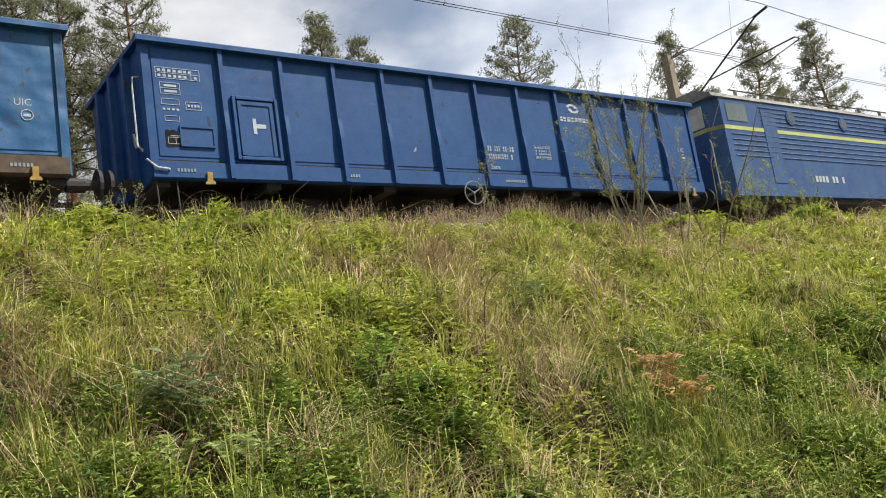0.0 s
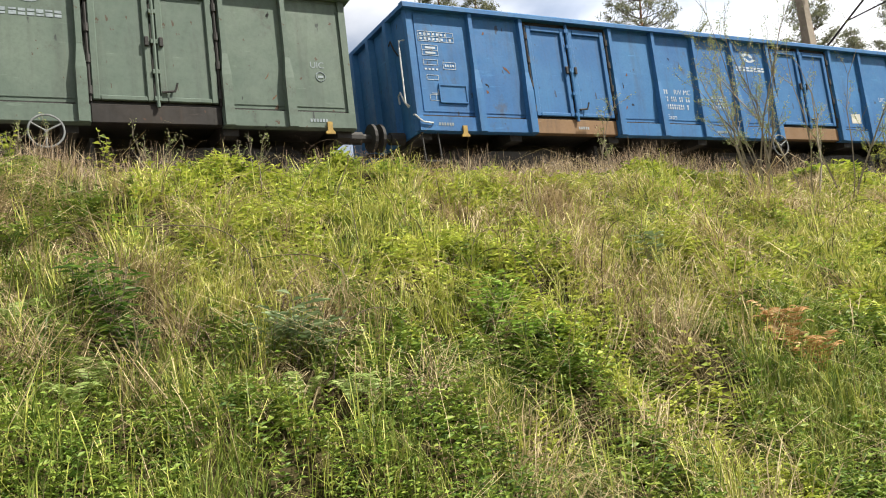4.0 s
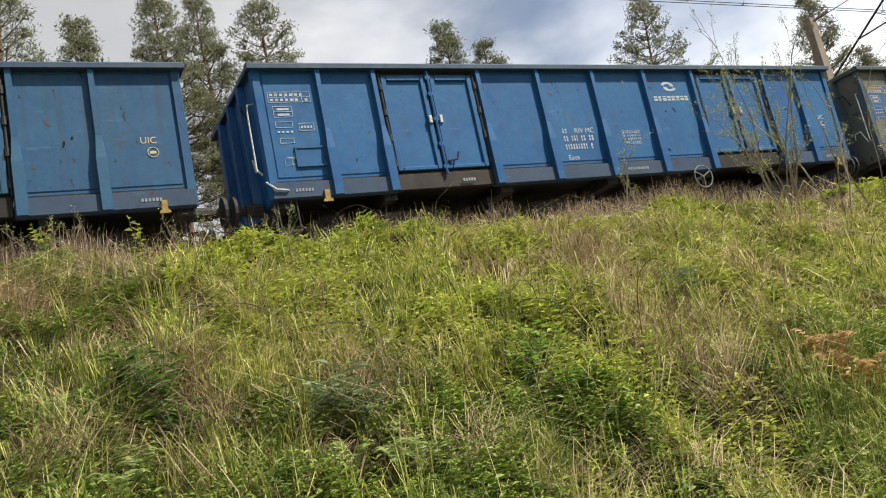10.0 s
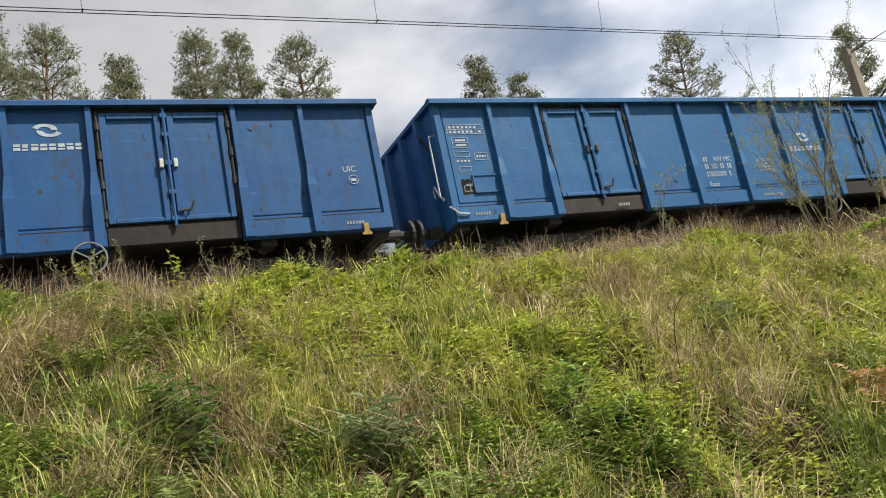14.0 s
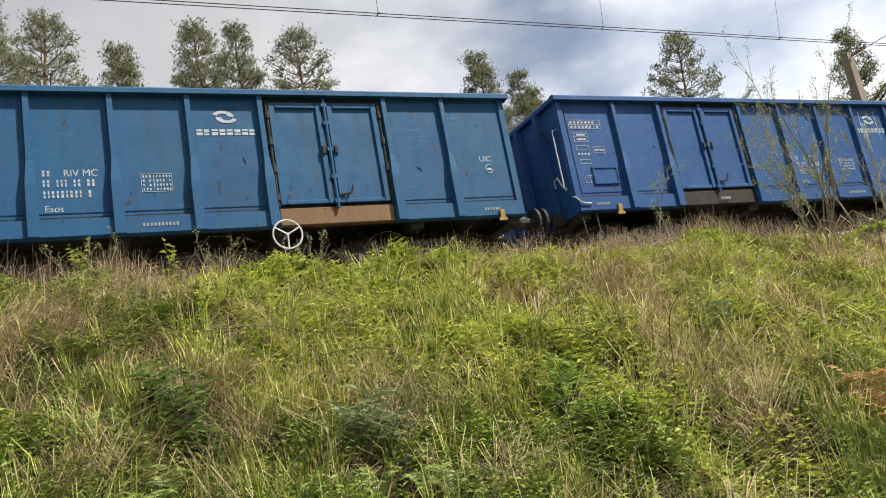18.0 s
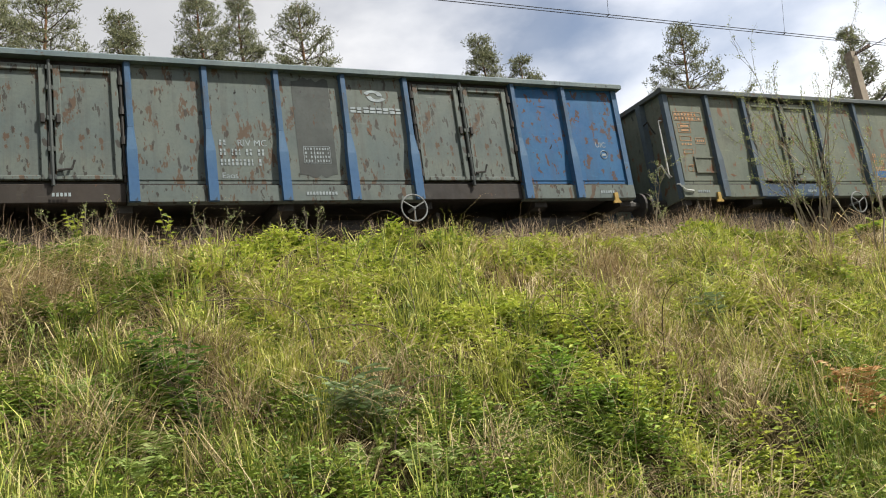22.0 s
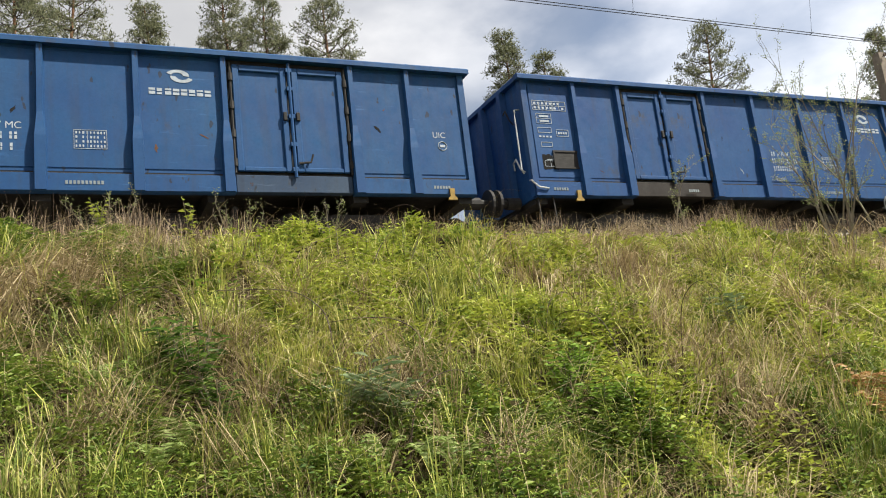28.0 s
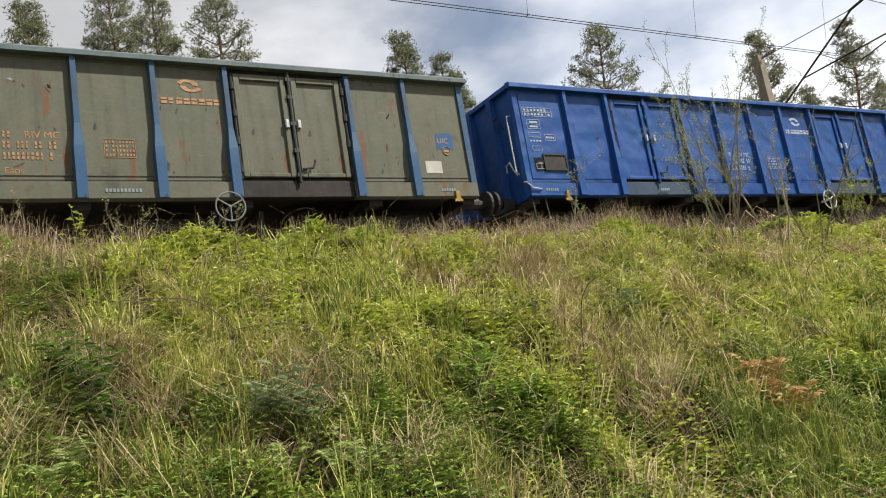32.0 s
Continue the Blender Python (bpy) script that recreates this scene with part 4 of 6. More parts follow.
PINES = [(13.0, pine_data(1, 13.0, 2.0, 0.45, 0.95)), (13.5, pine_data(2, 13.5, 1.9, 0.48, 1.0)), (12.5, pine_data(3, 12.5, 1.9, 0.40, 0.9)), (14.0, pine_data(4, 14.0, 2.5, 0.52, 1.15))]


def tree_place(az, el, y):
    """Foot and height of a tree seen from the path at this bearing and top elevation, y metres off."""
    d = y / math.cos(radians(az))
    return d * math.sin(radians(az)), 1.6 + d * math.tan(radians(el)) - 3.62


def pine(az, el, y, kind, spin, label="tall Scots pine with an open crown and reddish trunk"):
    x, tall = tree_place(az, el, y)
    height, (trunk, limbs, needles) = PINES[kind]
    ob = tagged(new("pine_tree"), label, "tree", "pines behind the railway")
    ob.matrix_basis = pose(x, y, 3.58, 0, 0, spin) @ Matrix.Scale(tall / height, 4)
    put("trunk", trunk, BARK, ob)
    put("branchwork", limbs, DARKBARK, ob)
    put("crown", needles, NEEDLE, ob)


for row in ((30.6, 25.8, 25, 2, 0), (32.6, 24.0, 26, 1, 60), (34.0, 22.7, 26, 2, 130), (44.3, 23.9, 25, 3, 20), (11.0, 30.2, 24, 0, 40), (14.2, 29.9, 25, 1, 200), (17.6, 29.2, 24, 3, 300),
            (1.0, 30.8, 26, 3, 90), (5.6, 28.8, 29, 2, 10), (54.3, 20.6, 26, 0, 75), (58.9, 19.5, 27, 1, 15), (63.2, 18.6, 27, 1, 250), (-3.5, 31.5, 23, 1, 110), (-7.5, 31, 25, 0, 140),
            (7.5, 22, 38, 0, 33), (13, 20, 44, 1, 80), (-1.2, 22, 36, 2, 170), (21, 17, 46, 0, 220), (3, 19, 50, 3, 280), (56.5, 16.5, 34, 2, 5), (61, 15.5, 36, 3, 95)):
    pine(*row)


def broad_tree(az, el, y, seed, wide, label):
    x, tall = tree_place(az, el, y)
    rs = random.Random(seed)
    ob = tagged(new("broadleaf_tree"), label, "tree")
    ob.matrix_basis = pose(x, y, 3.58)
    bm, limbs = bmesh.new(), bmesh.new()
    tube(bm, [(0, 0, 0), (0.1, 0, tall * 0.4), (0.05, 0.1, tall * 0.8), (0.1, 0.05, tall)], [0.14, 0.11, 0.06, 0.01], 7)
    part("trunk", bm, TWIG, ob)
    at = []
    for i in range(80):
        u = rs.uniform(0.2, 0.98)
        a, length = rs.uniform(0, 6.283), wide * math.sin(math.pi * min(0.96, u)) ** 0.6 * rs.uniform(0.4, 1.1)
        b = Vector((0.08, 0.04, u * tall))
        tip = b + Vector((math.cos(a) * length, math.sin(a) * length, length * 0.45))
        tube(limbs, [b, tip], [0.03, 0.006], 4)
        for _ in range(90):
            w = rs.uniform(0.35, 1.05)
            at.append(tuple(b.lerp(tip, w) + Vector((rs.gauss(0, 0.2), rs.gauss(0, 0.2), rs.gauss(0, 0.16)))))
    part("branchwork", limbs, DARKBARK, ob)
    at = np.array(at)
    L = RNG.uniform(0.06, 0.12, len(at))
    v, f = leaf_arrays(at, RNG.normal(0, 1, at.shape), L, L * 0.7)
    put("crown", raw_mesh("leaves", v, f, BROADLEAF), BROADLEAF, ob)


broad_tree(67.0, 15.2, 30, 5, 2.6, "broadleaf tree in fresh spring green")
broad_tree(-6.0, 23, 20, 6, 1.8, "young birch in fresh spring green")
broad_tree(9.0, 14, 30, 9, 1.9, "young birch in fresh spring green")
broad_tree(20.0, 13, 36, 10, 2.2, "young birch in fresh spring green")


# ---- open freight wagons ----
def lin(r, g, b):
    """Paint from an everyday colour triple."""
    return tuple(((c / 255 + 0.055) / 1.055) ** 2.4 if c > 10 else c / 3294 for c in (r, g, b))


def dull(r, g, b):
    return tuple(0.61 * c for c in lin(r, g, b))


TOP, SILL0, SILL1 = 3.25, 1.03, 1.30
RIBS_DOORS = [-5.42, -4.46, -2.48, -1.24, 0.0, 1.24, 2.48, 4.46, 5.42]
RIBS_NARROW = [-5.25, -4.2, -2.16, -1.08, 0.0, 1.08, 2.16, 4.2, 5.25]
RIBS_PLAIN = [-5.25, -4.22, -3.23, -2.24, -1.18, -0.12, 0.95, 2.02, 3.08, 4.15, 5.25]
# wagons of the second build, with narrower bays
NARROW = {4, 7, 10, 13, 15, 16, 19, 21, 22, 26, 27}
SHARED = {}


def shared(name, build, *args):
    key = (name, args)
    if key not in SHARED:
        SHARED[key] = data_of(name, build, *args)
    return SHARED[key]


def b_top_rail(bm):
    for y in (-1.42, 1.42):
        prism(bm, [(y - 0.085, 3.15), (y - 0.085, 3.22), (y - 0.05, TOP), (y + 0.05, TOP), (y + 0.085, 3.22), (y + 0.085, 3.15)], "x", -6.55, 6.55)
    for x in (-6.5, 6.5):
        prism(bm, [(x - 0.055, 3.15), (x - 0.055, 3.22), (x - 0.03, TOP - 0.003), (x + 0.03, TOP - 0.003), (x + 0.055, 3.22), (x + 0.055, 3.15)], "y", -1.365, 1.365)


def b_panel(bm, x0, x1, z0=SILL1 + 0.03, z1=3.15):
    """Sheet with a slightly proud pressed field."""
    box(bm, x0, x1, -1.375, -1.355, z0, z1)
    box(bm, x0 + 0.04, x1 - 0.04, -1.385, -1.375, z0 + 0.05, z1 - 0.05, 0.008)


def b_rib(bm, wide=0.075, foot=0.14):
    """Upright rib, deeper and wider in its lower half."""
    prism(bm, [(-wide / 2 - 0.02, -1.375), (-wide / 2, -1.465), (wide / 2, -1.465), (wide / 2 + 0.02, -1.375)], "z", 2.15, 3.148)
    lo = [(-foot / 2 - 0.015, -1.375), (-foot / 2, -1.495), (foot / 2, -1.495), (foot / 2 + 0.015, -1.375)]
    hi = [(-wide / 2 - 0.02, -1.375), (-wide / 2, -1.465), (wide / 2, -1.465), (wide / 2 + 0.02, -1.375)]
    rings = [[bm.verts.new((p, q, z)) for p, q in o] for o, z in ((lo, 1.04), (lo, 1.80), (hi, 2.148))]
    bm.faces.new(rings[0])
    bm.faces.new(rings[2][::-1])
    for a, b in zip(rings, rings[1:]):
        for i in range(4):
            bm.faces.new((a[i], b[i], b[(i + 1) % 4], a[(i + 1) % 4]))
    bmesh.ops.recalc_face_normals(bm, faces=bm.faces)


def b_corner(bm, s):
    prism(bm, [(s * 6.36, -1.375), (s * 6.36, -1.41), (s * 6.47, -1.41), (s * 6.50, -1.33), (s * 6.44, -1.33), (s * 6.44, -1.375)], "z", 1.04, 3.148)


def b_sill(bm, x0, x1):
    prism(bm, [(-1.40, SILL0), (-1.44, SILL0 + 0.015), (-1.44, SILL1 - 0.015), (-1.40, SILL1), (-1.30, SILL1), (-1.30, SILL0)], "x", x0, x1)


def b_door_sill(bm, x0, x1):
    box(bm, x0, x1, -1.40, -1.25, SILL0 + 0.02, SILL1 + 0.02, 0.01)


def b_door(bm, w):
    """Door leaf: a raised frame of four bars round the field."""
    z0, z1, b = 1.37, 3.06, 0.10
    for x0, x1, a, c in ((0, b, z0, z1), (w - b, w, z0, z1), (b, w - b, z1 - b, z1), (b, w - b, z0, z0 + 0.07)):
        box(bm, x0, x1, -1.425, -1.37, a, c, 0.012)


def b_door_field(bm, w):
    box(bm, 0.1, w - 0.1, -1.385, -1.36, 1.44, 2.96)


def b_lock_bar(bm):
    """Upright locking bar with its brackets, between two door leaves."""
    tube(bm, [(0, -1.44, 1.28), (0, -1.44, 3.12)], 0.026, 8)
    for z in (1.4, 1.8, 2.25, 2.7, 3.0):
        box(bm, -0.05, 0.05, -1.46, -1.38, z - 0.035, z + 0.035, 0.008)


def b_hinge_bar(bm):
    tube(bm, [(0, -1.415, 1.34), (0, -1.415, 3.08)], 0.02, 6)
    for z in (1.5, 1.95, 2.4, 2.85):
        tube(bm, [(0, -1.42, z - 0.06), (0, -1.42, z + 0.06)], 0.036, 8)


def b_handle(bm):
    box(bm, -0.03, 0.03, -1.46, -1.425, -0.07, 0.07, 0.01)


def b_latch(bm):
    tube(bm, [(-0.12, -1.45, 0), (0.06, -1.45, 0.02), (0.1, -1.46, 0.14)], 0.018, 6)


def b_far_side(bm):
    box(bm, -6.44, 6.44, 1.355, 1.375, SILL1, 3.15)
    for x in RIBS_DOORS:
        box(bm, x - 0.06, x + 0.06, 1.376, 1.44, SILL0, 3.148)
    box(bm, -6.44, 6.44, 1.30, 1.376, SILL0, SILL1 - 0.005)


def b_end(bm):
    box(bm, -0.02, 0.02, -1.355, 1.355, 1.02, 3.15)


def b_end_post(bm):
    prism(bm, [(0.02, -0.09), (0.13, -0.06), (0.13, 0.06), (0.02, 0.09)], "z", 1.0, 3.148)


def b_floor(bm):
    box(bm, -6.43, 6.43, -1.30, 1.30, 1.15, 1.22)


def b_underframe(bm):
    box(bm, -6.4, 6.4, -0.28, 0.28, 0.86, 1.149)
    for x in (-6.3, -4.5, -2.3, 0, 2.3, 4.5, 6.3):
        box(bm, x - 0.12, x + 0.12, -1.29, -0.281, 0.93, 1.148)
        box(bm, x - 0.12, x + 0.12, 0.281, 1.29, 0.93, 1.148)
    box(bm, -1.6, -0.9, -0.9, -0.4, 0.45, 0.85, 0.05)
    for x in (-2.6, 2.6):
        box(bm, x - 0.03, x + 0.03, -1.1, -0.3, 0.3, 0.92)


def b_tank(bm):
    tube(bm, [(0.6, -0.85, 0.72), (0.62, -0.85, 0.72), (1.9, -0.85, 0.72), (1.92, -0.85, 0.72)], [0.1, 0.17, 0.17, 0.1], 10)


def b_buffer(bm):
    tube(bm, [(0, 0, 0), (0.26, 0, 0)], 0.11, 10)
    tube(bm, [(0.26, 0, 0), (0.42, 0, 0)], 0.075, 10)
    tube(bm, [(0.42, 0, 0), (0.47, 0, 0)], 0.24, 16)


def b_coupling(bm):
    tube(bm, [(0, 0, 0), (0.25, 0, 0), (0.42, 0, -0.10), (0.5, 0, -0.22)], 0.04, 6)


def b_side_frame(bm):
    """Cast bogie side frame with axle boxes."""
    prism(bm, [(-1.25, 0.42), (-1.25, 0.62), (-0.75, 0.72), (-0.4, 0.80), (0.4, 0.80), (0.75, 0.72), (1.25, 0.62), (1.25, 0.42), (0.62, 0.42), (0.35, 0.30), (-0.35, 0.30), (-0.62, 0.42)], "y", -1.08, -0.92)
    for x in (-0.9, 0.9):
        box(bm, x - 0.16, x + 0.16, -1.16, -1.081, 0.30, 0.60, 0.03)
        for d in (-0.26, 0.26):
            tube(bm, [(x + d, -1.1, 0.36), (x + d, -1.1, 0.62)], 0.06, 8)


def b_bolster(bm):
    box(bm, -0.25, 0.25, -0.919, 0.919, 0.55, 0.85, 0.03)


def b_wheelset(bm):
    for y in (-0.75, 0.75):
        disc(bm, (0, 0), 0.46, y - 0.065, y + 0.065, 28)
        disc(bm, (0, 0), 0.49, y - 0.09 * (1 if y > 0 else -1) - 0.012, y - 0.09 * (1 if y > 0 else -1) + 0.012, 28)
    disc(bm, (0, 0), 0.08, -1.05, 1.05, 10)


def b_handrail(bm):
    tube(bm, [(0.0, 0.02, 1.50), (-0.09, -0.02, 1.53), (-0.09, -0.02, 2.45), (-0.07, 0.0, 2.62), (0.06, 0.05, 2.66)], 0.013, 6)


def b_grab(bm):
    tube(bm, [(0.0, 0, 2.45), (-0.07, 0, 2.55), (-0.10, 0.05, 2.72), (-0.04, 0.25, 2.72), (0.0, 0.3, 2.6)], 0.015, 6)


def b_low_grab(bm):
    """Bent foot rail under the corner of the side."""
    tube(bm, [(-0.1, -1.38, 1.32), (-0.12, -1.46, 1.30), (0.02, -1.47, 1.18), (0.2, -1.47, 1.16), (0.22, -1.40, 1.15)], 0.014, 6)


def b_step(bm):
    box(bm, -0.16, 0.16, -1.42, -1.2, 0.52, 0.55)
    for x in (-0.15, 0.15):
        tube(bm, [(x, -1.40, 0.55), (x, -1.36, 1.03)], 0.015, 5)


def b_jack(bm):
    """Yellow lifting pad: a bracket with a wide foot."""
    prism(bm, [(-0.04, 1.13), (0.04, 1.13), (0.04, 1.0), (0.075, 0.97), (0.075, 0.94), (-0.075, 0.94), (-0.075, 0.97), (-0.04, 1.0)], "y", -1.475, -1.441)


def b_brake_wheel(bm):
    ring(bm, (0, -1.52, 0), "y", 0.22, 0.014, 24, 6)
    for k in range(3):
        a = 2.094 * k + 0.5
        tube(bm, [(0, -1.52, 0), (0.21 * math.cos(a), -1.52, 0.21 * math.sin(a))], 0.012, 5)
    tube(bm, [(0, -1.53, 0), (0, -1.3, 0)], 0.025, 6)


def b_label_box(bm):
    box(bm, -0.25, 0.25, -1.40, -1.386, 0, 0.32)
    for z in (0.0, 0.30):
        box(bm, -0.27, 0.27, -1.415, -1.386, z - 0.01, z + 0.02)
    for x in (-0.26, 0.26):
        box(bm, x - 0.012, x + 0.012, -1.414, -1.386, 0.02, 0.29)


Y0, Y1 = -1.391, -1.3865


def letter_bar(bm, x, l, z, h, rs):
    """One character that cannot be read, as a stencilled bar broken once."""
    cut = z + h * rs.choice((0.42, 0.5, 0.58))
    box(bm, x, x + l, Y0, Y1, z, cut - 0.006)
    box(bm, x, x + l, Y0, Y1, cut + 0.006, z + h)


def b_bars(bm, rows, w, h, gap, seed):
    """Bars where characters cannot be read."""
    rs = random.Random(seed)
    for r in range(rows):
        x = 0.0
        while x < w * (0.8 + 0.2 * rs.random()):
            l = rs.uniform(0.016, 0.034)
            letter_bar(bm, x, l, -r * (h + gap) - h, h, rs)
            x += l + 0.03 + (0.06 if rs.random() < 0.18 else 0)


def b_data_table(bm):
    """Ruled box of small bars."""
    rs = random.Random(9)
    b_frame(bm, 0.42, 0.27, 1, 1, 0.006)
    box(bm, 0.17, 0.175, Y0, Y1, 0.01, 0.26)
    for r in range(4):
        for c in range(9):
            if rs.random() < 0.8:
                box(bm, 0.02 + c * 0.044 + (c > 2) * 0.01, 0.02 + c * 0.044 + (c > 2) * 0.01 + rs.uniform(0.015, 0.026), Y0, Y1, 0.02 + r * 0.065, 0.055 + r * 0.065)


def b_frame(bm, w, h, cols, rows, t=0.008):
    """A ruled box."""
    for c in range(cols + 1):
        x = w * c / cols
        box(bm, x - t / 2, x + t / 2, Y0, Y1, 0, h)
    for r in range(rows + 1):
        z = h * r / rows
        box(bm, -t / 2, w + t / 2, Y0 - 0.0005, Y1 - 0.0002, z - t / 2, z + t / 2)


def b_load_table(bm):
    rs = random.Random(4)
    def fr(x, z, w, h, c, r):
        for k in range(c + 1):
            box(bm, x + w * k / c - 0.0035, x + w * k / c + 0.0035, Y0, Y1, z, z + h)
        for k in range(r + 1):
            box(bm, x, x + w, Y0 - 0.0005, Y1 - 0.0002, z + h * k / r - 0.0035, z + h * k / r + 0.0035)
    fr(0.0, 1.30, 0.68, 0.17, 5, 2)
    for r in range(2):
        for c in range(8):
            if rs.random() < 0.85:
                box(bm, 0.03 + c * 0.08, 0.03 + c * 0.08 + 0.045, Y0, Y1, 1.32 + r * 0.085, 1.36 + r * 0.085)
    fr(0.05, 1.05, 0.30, 0.18, 1, 2)
    for r in range(2):
        box(bm, 0.11, 0.30, Y0, Y1, 1.075 + r * 0.09, 1.11 + r * 0.09)
    fr(0.05, 0.88, 0.27, 0.09, 1, 1)
    for q in range(4):
        box(bm, 0.06 + q * 0.07, 0.10 + q * 0.07, Y0, Y1, 0.79, 0.82)
    fr(0.08, 0.62, 0.22, 0.08, 1, 1)
    fr(0.42, 0.82, 0.24, 0.12, 1, 1)
    for q in range(4):
        box(bm, 0.45 + q * 0.05, 0.48 + q * 0.05, Y0, Y1, 0.86, 0.90)
    fr(0.10, 0.26, 0.34, 0.10, 3, 1)
    box(bm, 0.14, 0.40, Y0, Y1, 0.38, 0.39)
    box(bm, 0.265, 0.275, Y0, Y1, 0.39, 0.46)


def b_swoosh(bm):
    """The operator's sign as two plain crescents."""
    for s in (-1, 1):
        outer = [(s * (-0.03 + 0.165 * math.cos(a)), s * (0.008 + 0.092 * math.sin(a))) for a in np.linspace(-0.1, 2.75, 14)]
        inner = [(s * (-0.035 + 0.085 * math.cos(a)), s * (0.004 + 0.052 * math.sin(a))) for a in np.linspace(2.9, 0.1, 14)]
        prism(bm, outer + inner, "y", Y0, Y1)


def b_name_bars(bm):
    """The operator's name as eight close bars, each broken once."""
    for i in range(8):
        x, cut = -0.44 + i * 0.112, (0.006, -0.012, 0.014, 0.0)[i % 4]
        for z0, z1 in ((-0.048, cut - 0.009), (cut + 0.009, 0.048)):
            box(bm, x, x + (0.088 if i != 1 else 0.07), Y0, Y1, z0, z1)


def b_uic_ring(bm):
    ring(bm, (0, -1.388, 0), "y", 0.075, 0.008, 18, 4)
    box(bm, -0.045, 0.045, Y0, Y1, -0.02, 0.02)


def b_sill_marks(bm):
    for x0, w in ((-6.1, 0.34), (-3.2, 0.3), (0.3, 0.5), (5.7, 0.34)):
        n = int(w / 0.05)
        for q in range(n):
            box(bm, x0 + q * 0.05, x0 + q * 0.05 + 0.032, -1.446, -1.4405, 1.13, 1.18)


def b_graffiti(bm):
    for x0, z0, s, way in ((-2.15, 2.05, 0.26, "b"), (-1.80, 2.05, 0.15, "o"), (-1.45, 2.02, 0.24, "b"), (-3.97, 1.66, 0.30, "1"), (3.98, 1.92, 0.30, "1"), (4.88, 1.99, 0.26, "o"), (4.86, 1.97, 0.1, "1"), (5.88, 1.85, 0.32, "b"), (6.05, 1.8, 0.3, "1")):
        round_ = [(x0 + s * 0.55 * math.cos(a), z0 + s * 0.4 * math.sin(a)) for a in np.linspace(2.8, 9.6, 15)]
        pts = {"b": [(x0 - s * 0.5, z0 + s * 1.5), (x0 - s * 0.56, z0 + s * 0.2)] + round_, "o": round_,
               "1": [(x0 - s * 0.5, z0), (x0 + s * 0.15, z0 + s * 0.6), (x0 + s * 0.22, z0 - s * 0.5), (x0 - s * 0.2, z0 - s * 0.55), (x0 + s * 0.6, z0 - s * 0.45)]}[way]
        for (a, b), (c, d) in zip(pts, pts[1:]):
            l = math.hypot(c - a, d - b) + 1e-6
            ox, oz = -(d - b) / l * 0.009, (c - a) / l * 0.009
            prism(bm, [(a - ox, b - oz), (c - ox, d - oz), (c + ox, d + oz), (a + ox, b + oz)], "y", Y0 - 0.0002 * len(bm.faces) ** 0.3, Y1)


def b_chip(bm, seed):
    """A flaked spot with a ragged outline."""
    rs = random.Random(seed)
    prism(bm, [(0.035 * rs.uniform(0.4, 1.3) * math.cos(a), 0.035 * rs.uniform(0.4, 1.3) * math.sin(a)) for a in np.linspace(0, 5.6, 9)], "y", -1.3876, -1.3856)


def b_run(bm, seed):
    rs = random.Random(seed)
    left, right = [], []
    for i in range(9):
        x, wd = rs.gauss(0, 0.008), 0.012 * (1 - 0.08 * i) * rs.uniform(0.5, 1.3)
        left.append((x - wd, -0.16 * i))
        right.append((x + wd, -0.16 * i))
    prism(bm, left + right[::-1], "y", -1.3884, -1.3858)


def b_soot(bm):
    """A soot mark with a ragged top that rises from the sill."""
    prism(bm, [(-0.17, 0), (-0.16, 0.34), (-0.13, 0.62), (-0.09, 0.70), (-0.05, 0.58), (0.0, 0.66), (0.03, 0.49), (0.07, 0.53), (0.09, 0.30), (0.17, 0.22), (0.24, 0.10), (0.36, 0.03), (0.37, 0)], "y", -1.3884, -1.3858)


def b_sticker(bm):
    box(bm, -0.16, 0.16, -1.389, -1.3858, -0.11, 0.11)


def b_colour_field(bm, x0, x1, z0, z1):
    """A repainted field on a panel, ragged at its edges."""
    rs = random.Random(int(x0 * 100) + 7)
    n = 9
    rag = min(0.05, 0.1 * (z1 - z0))
    top = [(x0 + (x1 - x0) * i / n, z1 + rs.uniform(-rag, rag)) for i in range(n + 1)]
    bot = [(x1 - (x1 - x0) * i / n, z0 + rs.uniform(-rag, rag) * 0.6) for i in range(n + 1)]
    prism(bm, bot + top, "y", -1.3882, -1.3862)


UIC, RIV, EAOS = letters("UIC", 0.14), letters("RIV MC", 0.14), letters("Eaos", 0.13)


def bogie(x, parent, wheelsets):
    bg = put("bogie", shared("bolster", b_bolster), DARK, parent, pose(x, 0, 0))
    for turn in (0, 180):
        put("side_frame", shared("side_frame", b_side_frame), DARK, bg, pose(0, 0, 0, 0, 0, turn))
    for d in (-0.9, 0.9):
        wheelsets.append((put("wheelset", shared("wheelset", b_wheelset), DARK, bg, pose(d, 0, 0.46)), d))


